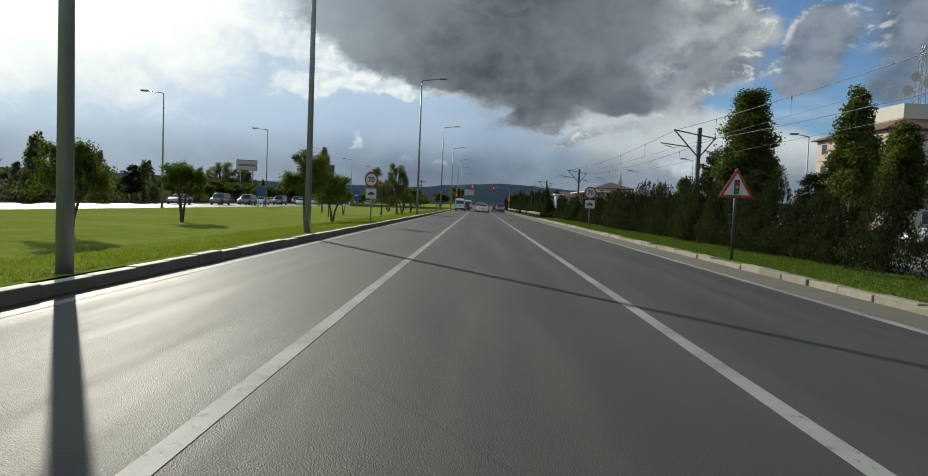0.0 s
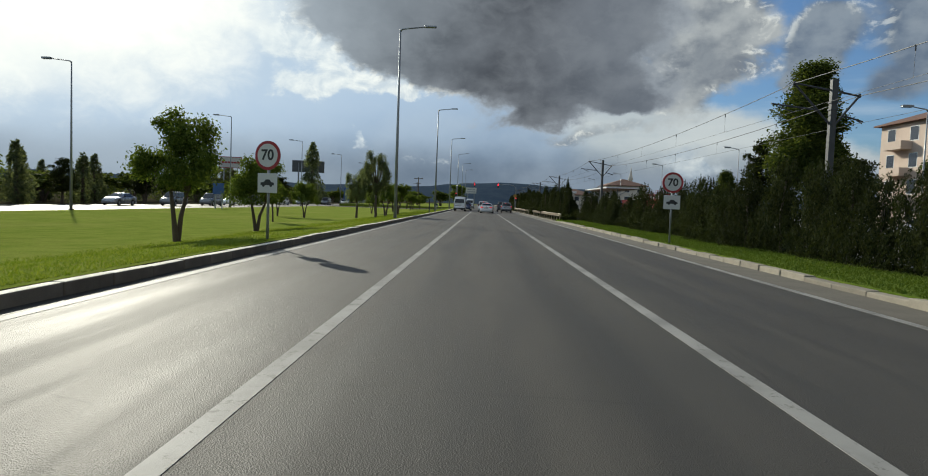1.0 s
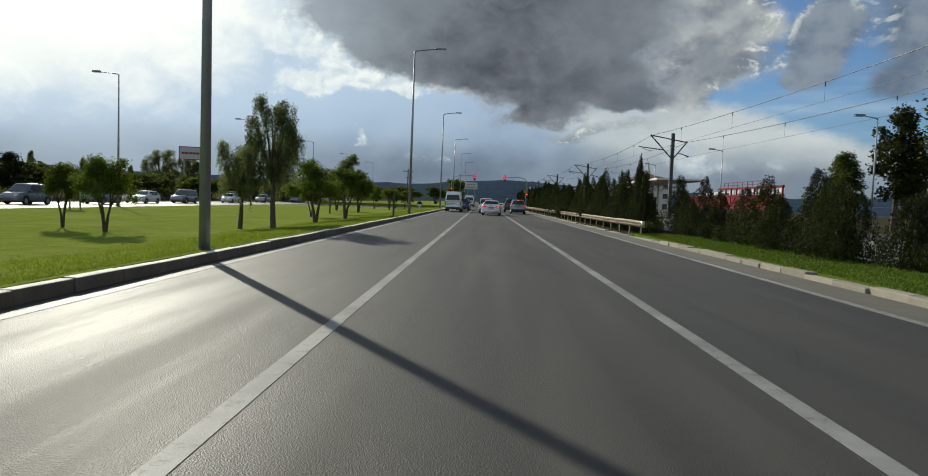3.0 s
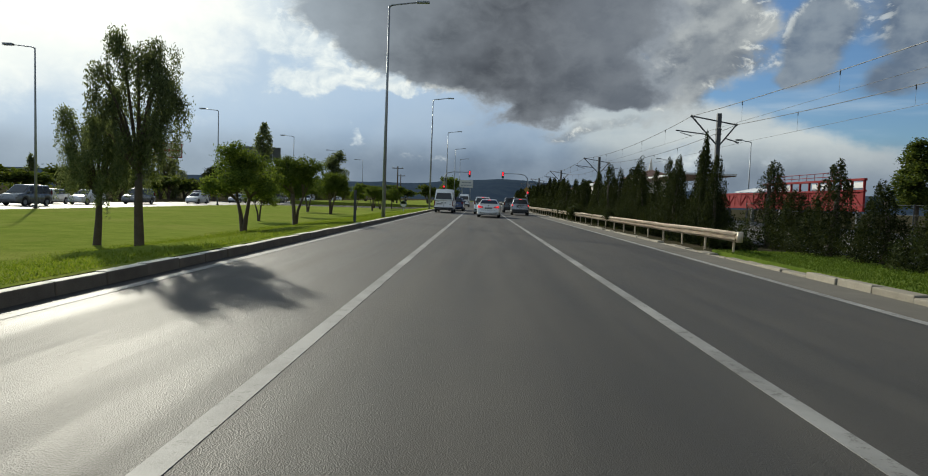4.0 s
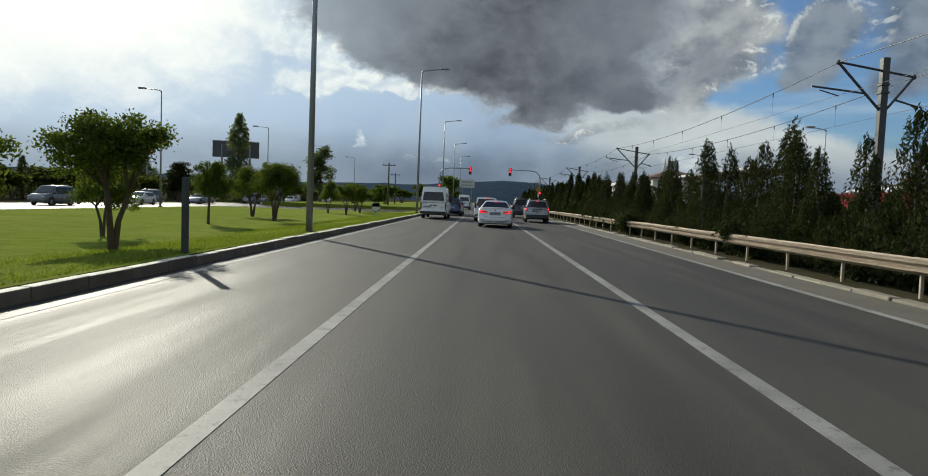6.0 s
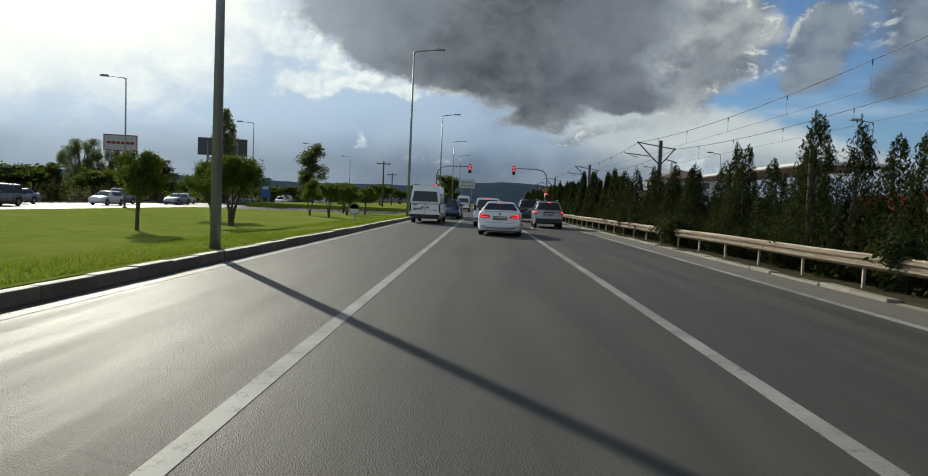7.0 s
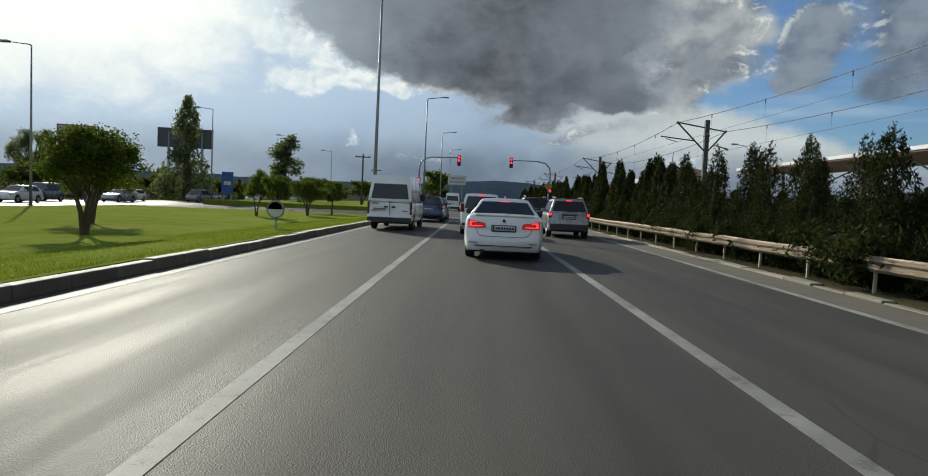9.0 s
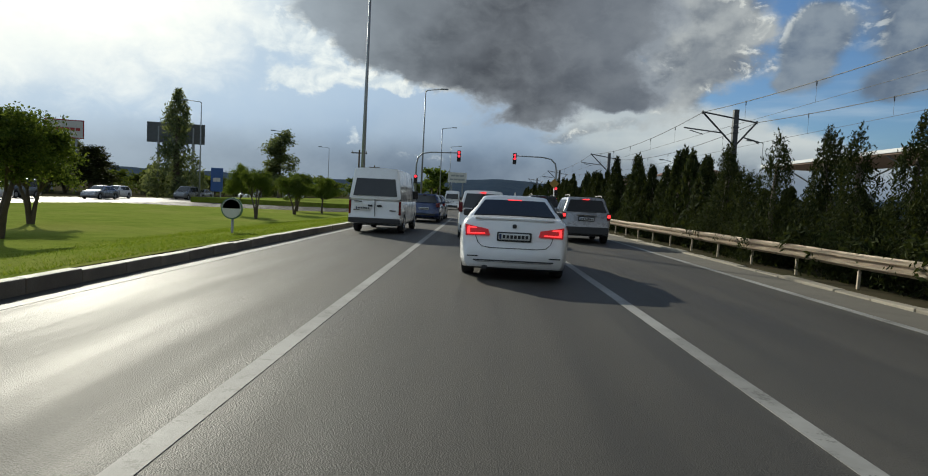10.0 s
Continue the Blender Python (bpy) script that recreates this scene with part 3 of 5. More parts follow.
tagged(part("marker_post", bm, MASTSTEEL), "short dark steel post in the grass by the kerb", "post").matrix_world = pose(-5.32, 120.3, 0.14)


def guard_rail():
    """W-beam rail on posts, 2.1 m apart."""
    y0, n, step = 110.6, 33, 2.1
    root = base("guard_rail", pose(6.42, y0, 0.0), "weathered pale steel crash barrier in front of the hedge", "guard rail")
    prof = [(0, 0), (-0.02, 0.03), (-0.08, 0.06), (-0.08, 0.10), (-0.02, 0.135), (-0.02, 0.17), (-0.08, 0.205), (-0.08, 0.245), (-0.02, 0.275), (0, 0.305)]
    for k in range(n // 2 + 1):
        bm = bmesh.new()
        a, b = k * 2 * step - (0.35 if k == 0 else 0.02), k * 2 * step + 2 * step + 0.12
        rows = []
        wav = random.uniform(-0.012, 0.012)
        for y, off in ((a, 0.0), ((a + b) / 2, wav), (b, 0.004)):
            rows.append([bm.verts.new((p[0] + off + (0.004 if k % 2 else 0), y, 0.405 + p[1] * 0.86 + off)) for p in prof])
        for r0, r1 in zip(rows, rows[1:]):
            for i in range(len(prof) - 1):
                bm.faces.new((r0[i], r0[i + 1], r1[i + 1], r1[i]))
        bmesh.ops.solidify(bm, geom=bm.faces[:], thickness=0.006)
        bmesh.ops.recalc_face_normals(bm, faces=bm.faces[:])
        part("beam", bm, RAILSTEEL, root)
    bm = bmesh.new()
    tube(bm, [(0.02, -0.42, 0.405), (0.02, -0.42, 0.67)], 0.08, 12)
    part("end_cap", bm, RAILSTEEL, root, "rounded end piece", True)
    bm = bmesh.new()
    box(bm, (0.02, -0.022, -0.1), (0.07, 0.022, 0.64), 0.004)
    me = mesh_of(bm, "post", RAILSTEEL)
    for i in range(n):
        ob = new("post", me)
        ob.parent = root
        ob.matrix_basis = pose(0, i * step, 0, random.uniform(-1, 1), random.uniform(-1.5, 1.5), 0)


guard_rail()


def wire(name, pts, r, root):
    bm = bmesh.new()
    tube(bm, pts, r, 5, False)
    part(name, bm, MASTSTEEL, root)


def catenary_mast(m):
    """A tram mast: a sloping top bar, two struts and the light arms that steady the wires."""
    root = base("tram_mast", m, "dark steel tram mast with cantilever arms on both sides", "tram mast", "masts of the tram line")
    bm = bmesh.new()
    box(bm, (-0.12, -0.12, -0.1), (0.12, 0.12, 6.85), 0.012)
    part("mast", bm, MASTSTEEL, root)
    bm = bmesh.new()
    box(bm, (-0.3, -0.3, -0.1), (0.3, 0.3, 0.35), 0.02)
    part("footing", bm, CONCRETE, root)
    bm = bmesh.new()
    tube(bm, [(-1.66, 0, 6.66), (1.08, 0, 6.20)], 0.042, 8)
    part("top_bar", bm, MASTSTEEL, root)
    for tip, foot in (((-1.63, 0, 6.64), (-0.08, 0, 5.0)), ((1.05, 0, 6.21), (0.08, 0, 4.95))):
        bm = bmesh.new()
        tube(bm, [foot, tip], 0.048, 8)
        part("strut", bm, MASTSTEEL, root)
        bm = bmesh.new()
        x, _, z = tip
        tube(bm, [(x, 0, z - 0.08), (x, 0, z - 0.03), (x, 0, z + 0.03), (x, 0, z + 0.09)], [0.04, 0.075, 0.075, 0.04], 8)
        part("insulator", bm, MASTSTEEL, root)
    for a, b, c, d in (((-0.62, 0, 5.58), (-2.52, 0, 5.78), (-2.25, 0, 5.66), (-1.55, 0, 5.46)), ((0.45, 0, 5.38), (1.25, 0, 5.16), (1.0, 0, 5.2), (1.22, 0, 5.08))):
        bm = bmesh.new()
        tube(bm, [a, b], 0.036, 8)
        arm = part("registration_arm", bm, MASTSTEEL, root)
        bm = bmesh.new()
        tube(bm, [c, d], 0.022, 6)
        part("steady_arm", bm, MASTSTEEL, arm)
    for z in (5.62, 5.9):
        bm = bmesh.new()
        box(bm, (-0.15, -0.15, z - 0.04), (0.15, 0.15, z + 0.04), 0.01)
        part("band", bm, MASTSTEEL, root)
    return root


# x, y and height of each mast, in parts of the nearest one's
MASTS = [(14.3, 34.5, 1.0), (14.2, 83.8, 1.0), (13.95, 132.7, 1.0), (12.6, 163.4, 0.92), (11.9, 190, 0.89), (11.6, 222, 0.88), (11.6, 255, 0.88)]
M0 = catenary_mast(pose(MASTS[0][0], MASTS[0][1], 0.05))
for x, y, k in MASTS[1:]:
    copy_thing(M0, pose(x, y, 0.05)).scale = (1, 1, k)
WIRES = base("overhead_wires", pose(0, 0, 0), "thin dark overhead wires strung between the tram masts", "overhead wire")


def span(a, b, f, dx, z, sag):
    """A point f of the way from one mast to the next on a wire."""
    return (a[0] + (b[0] - a[0]) * f + dx, a[1] + (b[1] - a[1]) * f, z * (a[2] + (b[2] - a[2]) * f) + 0.05 - sag * 4 * f * (1 - f))


RUNS = ((-1.63, 6.64, 0.50, 5.46), (1.05, 6.21, 0.50, 5.08))
for dx, z, sag, low in RUNS:
    wire("wire", [span(a, b, i / 10, dx, z, sag) for a, b in zip(MASTS, MASTS[1:]) for i in range(10)], 0.017, WIRES)
    wire("wire", [span(a, b, i / 10, dx, low, 0.04) for a, b in zip(MASTS, MASTS[1:]) for i in range(10)], 0.008, WIRES)
    for a, b in zip(MASTS, MASTS[1:]):
        for f in (0.15, 0.32, 0.5, 0.68, 0.85):
            wire("dropper", [span(a, b, f, dx, low, 0.04), span(a, b, f, dx, z, sag)], 0.005, WIRES)
            p = Vector(span(a, b, f, dx, z, sag))
            bm = bmesh.new()
            tube(bm, [p - Vector((0, 0, 0.16)), p + Vector((0, 0, 0.03))], 0.022, 6)
            part("clamp", bm, MASTSTEEL, WIRES)


# ---- trees ----
def leaf_cloud(rng, centres, count, size, squash=1.0, droop=0.0, upright=0.0, narrow=0.5):
    """Many small leaves round clump centres (x, y, z, radius), as one mesh of loose quads."""
    total = sum(c[3] ** 2 for c in centres)
    P = []
    for cx, cy, cz, r in centres:
        n = max(6, int(count * r * r / total))
        d = rng.normal(size=(n, 3))
        d /= np.linalg.norm(d, axis=1)[:, None]
        rad = r * np.clip(rng.normal(0.74, 0.28, n), 0.1, 1.5)
        p = d * rad[:, None]
        p[:, 2] *= squash
        P.append(p + (cx, cy, cz))
    P = np.concatenate(P)
    n = len(P)
    a = rng.normal(size=(n, 3))
    a[:, 2] = a[:, 2] * (1 - upright) + upright * 2.2 - droop * 2
    a /= np.linalg.norm(a, axis=1)[:, None]
    b = np.cross(a, rng.normal(size=(n, 3)))
    b /= np.linalg.norm(b, axis=1)[:, None]
    s = size * rng.uniform(0.6, 1.4, n)[:, None]
    V = np.stack([P - a * s, P + b * s * narrow, P + a * s, P - b * s * narrow], 1).reshape(-1, 3)
    me = bpy.data.meshes.new("crown")
    me.from_pydata(V.tolist(), [], np.arange(4 * n).reshape(-1, 4).tolist())
    return me


def trunk_mesh(rng, height, r, limbs, lean=0.0):
    bm = bmesh.new()
    top = Vector((lean, rng.uniform(-0.1, 0.1), height))
    mid = Vector((lean * 0.35 + rng.uniform(-0.12, 0.12), rng.uniform(-0.1, 0.1), height * 0.5))
    tube(bm, [(0, 0, -0.25), (0, 0, 0.05), mid, top], [r * 1.4, r, r * 0.75, r * 0.5], 8)
    for end in limbs:
        e = Vector(end)
        tube(bm, [top * 0.8, top * 0.35 + e * 0.6 + Vector((0, 0, 0.1)), e], [r * 0.45, r * 0.3, r * 0.12], 6)
    return mesh_of(bm, "trunk", BARK, True)


def tree(name, m, trunk, crown, leaf, label, category="tree", group=""):
    root = base(name, m, label, category, group)
    t = new("trunk", trunk)
    t.parent = root
    if not crown.materials:
        crown.materials.append(leaf)
    c = new("crown", crown)
    c.parent = root
    return root


def round_tree(seed, height=3.6, spread=1.5, leaves=17000, size=0.048):
    """A small pruned tree: two or three leaning stems under a lumpy, lopsided crown with gaps."""
    rng = np.random.default_rng(seed)
    th = height * 0.36
    stems = rng.integers(2, 4)
    turn0 = rng.uniform(0, math.tau)
    bm = bmesh.new()
    cs = []
    for k in range(stems):
        a = turn0 + k * math.tau / stems + rng.uniform(-0.5, 0.5)
        out = Vector((math.cos(a), math.sin(a), 0))
        fork = out * rng.uniform(0.18, 0.34) * spread + Vector((0, 0, th * rng.uniform(0.95, 1.25)))
        tube(bm, [(0, 0, -0.25), out * 0.04 + Vector((0, 0, 0.03)), out * 0.10 * spread + Vector((0, 0, th * 0.55)), fork], [0.13, 0.095, 0.07, 0.055], 8)
        for i in range(4):
            b = a + rng.uniform(-1.3, 1.3)
            q = spread * rng.uniform(0.35, 0.86)
            tip = Vector((math.cos(b) * q, math.sin(b) * q, th + (height - th) * rng.uniform(0.22, 0.85) * (1.08 - 0.45 * (q / spread) ** 2)))
            tube(bm, [fork * 0.97, fork * 0.45 + tip * 0.55 + Vector((0, 0, 0.12)), tip], [0.042, 0.028, 0.010], 6)
            r = spread * rng.uniform(0.27, 0.42)
            cs.append((*tip, r))
            for _ in range(3):
                o = rng.normal(0, 0.62, 3) * r
                cs.append((tip.x + o[0], tip.y + o[1], tip.z + 0.7 * o[2] + 0.1, r * rng.uniform(0.4, 0.75)))
    for _ in range(9):
        a, q = rng.uniform(0, math.tau), spread * rng.uniform(0.0, 0.62)
        cs.append((q * math.cos(a), q * math.sin(a), height * rng.uniform(0.60, 0.90), spread * rng.uniform(0.24, 0.40)))
    return mesh_of(bm, "trunk", BARK, True), leaf_cloud(rng, cs, leaves, size, 0.78)


def tall_tree(seed, height=8.0, spread=1.5, leaves=7000, droop=0.3, clumps=26, size=0.11, taper=0.0):
    rng = np.random.default_rng(seed)
    th = height * 0.6
    cs, limbs = [], []
    for i in range(clumps):
        f = i / (clumps - 1)
        a = rng.uniform(0, math.tau)
        w = spread * (0.55 + 0.45 * math.sin(math.pi * min(1, f * 1.1))) * rng.uniform(0.2, 1) * (1 - taper * f)
        c = (w * 0.8 * math.cos(a), w * 0.8 * math.sin(a), height * (0.3 + 0.66 * f), spread * rng.uniform(0.2, 0.38) * (1 - 0.6 * taper * f))
        cs.append(c)
        if i % (clumps // 8) == 0:
            limbs.append(c[:3])
    return trunk_mesh(rng, th, 0.125, limbs, rng.uniform(-0.3, 0.3)), leaf_cloud(rng, cs, leaves, size, 1.1, droop)


def drooping_tree(seed, height=8.0, spread=1.7, leaves=30000, size=0.062):
    """A tree whose limbs end in hanging strands of fine foliage, with sky between them."""
    rng = np.random.default_rng(seed)
    bm = bmesh.new()
    th = height * 0.34
    fork = Vector((rng.uniform(-0.15, 0.15), rng.uniform(-0.15, 0.15), th))
    tube(bm, [(0, 0, -0.25), (0, 0, 0.05), fork * 0.55 + Vector((0.05, 0, 0)), fork], [0.24, 0.17, 0.14, 0.12], 9)
    cs = []
    for i in range(17):
        a = i * 2.4 + rng.uniform(-0.4, 0.4)
        f = i / 16
        q = spread * rng.uniform(0.45, 0.95) * (1.0 - 0.35 * f)
        tip = Vector((q * math.cos(a), q * math.sin(a), height * (0.46 + 0.49 * f)))
        tube(bm, [fork, fork * 0.4 + tip * 0.6 + Vector((0, 0, 0.35)), tip], [0.075, 0.045, 0.012], 6)
        for _ in range(5):
            b, w = rng.uniform(0, math.tau), spread * rng.uniform(0.0, 0.30)
            p = tip + Vector((w * math.cos(b), w * math.sin(b), rng.uniform(-0.1, 0.25)))
            n = int(rng.integers(4, 10))
            for k in range(n):
                r = height * 0.030 * (1.15 - 0.75 * k / n) * rng.uniform(0.8, 1.2)
                cs.append((p.x + 0.03 * k * math.cos(b), p.y + 0.03 * k * math.sin(b), max(p.z - k * height * 0.030, height * 0.16), r))
    return mesh_of(bm, "trunk", BARK, True), leaf_cloud(rng, cs, leaves, size, 1.3, 0.9, 0.0, 0.3)


def cone_tree(seed, height=3.2, spread=0.75, leaves=9500, size=0.044, ragged=0.35, power=0.74):
    """An upright conifer: a dark heart, and many narrow sprays that rise to feathery tips."""
    rng = np.random.default_rng(seed)
    cs = []
    lean = rng.uniform(-0.10, 0.10)

    def width(f):
        return spread * (0.74 + 0.26 * math.sin(math.pi * min(1, f * 2.4))) * (1 - f) ** power + 0.03 * spread

    for i in range(26):
        f = (i + 0.5) / 26
        a, q = rng.uniform(0, math.tau), rng.uniform(0.0, 0.45)
        cs.append((width(f) * q * math.cos(a) + lean * f, width(f) * q * math.sin(a), 0.1 + (height - 0.3) * f * 0.93, 0.05 + 0.42 * width(f)))
    for i in range(int(150 * ragged / 0.35)):
        f = rng.uniform(0.0, 0.97) ** 1.05
        a, q = rng.uniform(0, math.tau), rng.uniform(0.55, 1.02)
        r = (0.024 + 0.020 * (1 - f)) * height * rng.uniform(0.7, 1.3)
        bx, by, bz = width(f) * q * math.cos(a) + lean * f, width(f) * q * math.sin(a), 0.08 + (height - 0.25) * f
        for k in range(3):
            cs.append((bx * (1 - 0.03 * k), by * (1 - 0.03 * k), bz + k * 1.25 * r, r * (1.0 - 0.3 * k)))
    for k in range(5):
        cs.append((lean + rng.normal(0, 0.01) * height, rng.normal(0, 0.01) * height, height * (0.90 + 0.025 * k), 0.022 * height * (1 - 0.14 * k)))
    t = trunk_mesh(rng, height * 0.75, 0.02 * height, [])
    return t, leaf_cloud(rng, cs, leaves, size, 1.5, 0.0, 0.74, 0.24)


# ---- planting ----
HEDGE_LABEL = "dark green ragged conifer in the roadside hedge"


def hedge():
    kinds = [cone_tree(100 + k, 2.9 + 0.1 * k, 0.80 + 0.04 * (k % 3)) for k in range(7)]
    far_kinds = [cone_tree(120 + k, 2.9 + 0.1 * k, 0.80 + 0.04 * (k % 3), 2600, 0.085) for k in range(7)]
    bushy = [cone_tree(160 + k, 2.25 + 0.12 * k, 0.98 + 0.05 * (k % 3), 9500, 0.046, 0.45, 0.36) for k in range(6)]
    y = 48.0
    while y < 235:
        open_part = 101 < y < 116
        h = 0.95 if y < 101 else (0.7 if open_part else float(np.interp(y, [118, 128, 156, 165], [1.0, 0.98, 0.98, 1.03])))
        t, c = bushy[random.randrange(6)] if y < 101 else (kinds if y < 152 else far_kinds)[random.randrange(7)]
        x = 9.0 if y < 116 else float(np.interp(y, [116, 120, 136, 140, 149, 154, 170], [7.9, 7.65, 7.6, 7.3, 7.3, 7.7, 8.0]))
        r = tree("hedge_conifer", pose(x + random.uniform(-0.28, 0.28), y, 0.05, random.uniform(-3, 3), random.uniform(-3, 3), random.uniform(0, 360)), t, c, LEAF_DARK, HEDGE_LABEL, "conifer", "conifers of the roadside hedge")
        r.scale = [(0.95 if y < 101 else (1.4 if open_part else 1.2)) * random.uniform(0.88, 1.15)] * 2 + [h * random.uniform(0.8, 1.14)]
        y += random.uniform(1.55, 2.1) if open_part else (random.uniform(1.5, 2.0) if y < 58 or 90 < y < 98 else random.uniform(0.85, 1.25) if y < 101 or y > 150 else random.uniform(1.05, 1.55))
    t, c = kinds[2]
    r = tree("hedge_conifer", pose(7.7, 117.0, 0.05, 2, 3, 70), t, c, LEAF_DARK, "tall slender conifer rising above the roadside hedge", "conifer", "conifers of the roadside hedge")
    r.scale = (0.62, 0.62, 1.28)


hedge()


def back_row():
    """A lower, thinner row behind the hedge."""
    kinds = [cone_tree(140 + k, 2.7, 0.85, 2600, 0.09) for k in range(4)]
    y = 118.0
    while y < 172:
        t, c = kinds[random.randrange(4)]
        r = tree("hedge_conifer", pose(8.75 + random.uniform(-0.25, 0.25), y, 0.05, 0, 0, random.uniform(0, 360)), t, c, LEAF_DARK, HEDGE_LABEL, "conifer", "conifers of the roadside hedge")
        r.scale = (1.15, 1.15, random.uniform(0.55, 0.75))
        y += random.uniform(1.1, 1.5)


back_row()


def undergrowth():
    rng = np.random.default_rng(5)
    cs = [(rng.uniform(6.85, 7.9), rng.uniform(112, 200), rng.uniform(0.1, 0.42), rng.uniform(0.18, 0.36)) for _ in range(620)]
    for y, r in ((138.3, 0.42), (138.9, 0.34), (139.4, 0.30), (140.6, 0.30), (142.2, 0.28), (143.3, 0.2), (144.4, 0.26), (146.6, 0.2), (126.5, 0.3), (131.8, 0.26), (152.4, 0.18)):
        cs += [(6.42 + rng.uniform(-0.05, 0.25), y + rng.uniform(-0.3, 0.3), 0.62 + rng.uniform(-0.18, 0.35), r * rng.uniform(0.7, 1.1)) for _ in range(4)]
    me = leaf_cloud(rng, cs, 74000, 0.07, 0.8, 0.0, 0.3, 0.35)
    me.materials.append(LEAF_DARK)
    tagged(new("undergrowth", me), "dark low undergrowth at the foot of the hedge", "undergrowth", kind="stuff")


undergrowth()

FARROUND = [round_tree(30 + k, 3.6, 1.45, 1500, 0.17) for k in range(3)]
FARSPIRE = [cone_tree(80 + k, 10.0, 1.7, 1800, 0.26, 0.25) for k in range(2)]
ROUND = [round_tree(20 + k, 3.5 + 0.15 * (k % 3), 1.35 + 0.12 * (k % 2)) for k in range(6)]
TALL = [tall_tree(50 + k, 8.0, 1.7, 8000, 0.45, 40, 0.09, 0.35) for k in range(3)]
DROOP = [drooping_tree(57 + k) for k in range(2)]
SPIRE = [cone_tree(70 + k, 10.0, 1.7, 6500, 0.17, 0.25) for k in range(2)]


def plant(kind, x, y, height, width, label, group, leaf, name="tree", turn=0.0):
    t, c, h0, w0 = kind
    r = tree(name, pose(x, y, ground_z(x) if x < -5 else 0.05, 0, 0, turn), t, c, leaf, label, "tree", group)
    r.scale = (width / w0, width / w0, height / h0)
    return r


# lollipop trees on the median: x, y, height, crown width
for i, (x, y, h, w) in enumerate(((-13.7, 62, 3.3, 2.3), (-9.9, 77.0, 4.1, 2.9), (-16.5, 76, 3.4, 2.4), (-10.3, 85.4, 3.6, 2.7), (-13.2, 96.5, 2.8, 1.7), (-16.7, 108.3, 2.5, 1.5), (-14.1, 106.8, 2.9, 2.0),
                                  (-9.5, 119.0, 3.35, 3.2), (-9.0, 124.4, 3.4, 2.8), (-12.8, 130.3, 2.7, 1.9), (-14.2, 141.8, 3.4, 2.4), (-12.8, 148.0, 3.5, 3.2), (-16.5, 154.5, 3.7, 3.0),
                                  (-15.1, 171.2, 3.1, 2.0), (-12.4, 166.9, 2.9, 1.9), (-13.1, 177.0, 3.0, 2.5), (-12.2, 181.5, 3.0, 2.6), (-15.2, 185.0, 3.2, 3.0))):
    t, c = ROUND[i % 6]
    plant((t, c, 3.65, 2.9), x, y, h, w, "small round-headed green tree on the grassy median", "round-headed trees on the median", LEAF_ROUND, turn=random.uniform(0, 360))
# taller, grey-green ones
for i, (x, y, h, w) in enumerate(((-9.0, 110.3, 5.5, 2.5), (-10.9, 111.6, 3.9, 2.2), (-22, 64, 5.0, 3.2))):
    t, c = DROOP[i % 2]
    plant((t, c, 8.0, 3.4), x, y, h, w, "tall grey-green tree with drooping twigs on the median", "taller trees on the median", LEAF_GREY, turn=random.uniform(0, 360))
for i, (x, y, h, w) in enumerate(((-50, 213, 6.4, 7.5), (-54, 222, 6.5, 7.0), (-49, 130, 5.2, 5), (-50, 150, 5.0, 5), (-52, 105, 7, 6), (-50, 88, 8, 6))):
    t, c = TALL[(i + 1) % 3]
    plant((t, c, 8.0, 3.4), x, y, h, w, "dark tall tree beyond the oncoming carriageway", "trees beyond the oncoming carriageway", LEAF_DARK, turn=random.uniform(0, 360))
for i, (x, y, h, w) in enumerate(((-85, 249, 12.0, 9.0), (-79, 254, 10.5, 8.5))):
    t, c = DROOP[i % 2]
    plant((t, c, 8.0, 3.4), x, y, h, w, "grey-green drooping tree beside the billboard", "drooping trees by the billboard", LEAF_GREY, turn=40 * i)
BROAD = tall_tree(65, 8.0, 1.7, 7000, 0.1, 30, 0.10, 0.15)
plant((*BROAD, 8.0, 3.4), -32.5, 236, 11.5, 8.5, "broad grey-green tree past the crossing", "", LEAF_GREY, "tree", 200)
t, c = SPIRE[0]
plant((t, c, 10.0, 3.2), -46.1, 229, 16.3, 9.0, "large grey-green conical conifer on the median", "", LEAF_GREY, "conifer")
for i, (x, y, h, w) in enumerate(((-51, 113, 7.4, 4.2), (-54, 118, 8.2, 4.6), (-50, 124, 6.6, 4.0), (-56, 108, 8.0, 4.4), (-53, 98, 7.6, 4.4), (-51, 137, 6.2, 4.0), (-55, 146, 6.6, 4.2))):
    t, c = FARSPIRE[i % 2]
    plant((t, c, 10.0, 3.2), x, y, h, w, "dark pine standing beyond the oncoming carriageway", "pines beyond the oncoming carriageway", LEAF_GREY, "pine", random.uniform(0, 360))
# line of trees past the oncoming carriageway
for i in range(84):
    y = 42 + i * 4.2 + random.uniform(-2, 2)
    x = -52 - random.uniform(0, 9) - i * 0.1
    if i % 3:
        t, c = FARROUND[i % 3]
        k = (t, c, 3.65, 2.9)
        h, w = random.uniform(3.8, 5.2), random.uniform(5, 7)
    else:
        t, c = FARSPIRE[i % 2]
        k = (t, c, 10.0, 3.2)
        h, w = random.uniform(4.5, 6.5), random.uniform(3, 4)
    plant(k, x, y, h, w, "dark green tree in the row behind the far carriageway", "tree row behind the far carriageway", LEAF_POPLAR, turn=random.uniform(0, 360))
rng = np.random.default_rng(31)
WOODS = [(-63 - rng.uniform(0, 6), 30 + 420 * rng.uniform(0, 1), rng.uniform(0.3, 2.6), rng.uniform(0.9, 1.9)) for _ in range(520)]
WOODS_MESH = leaf_cloud(rng, WOODS, 42000, 0.26, 0.9)
WOODS_MESH.materials.append(LEAF_POPLAR)
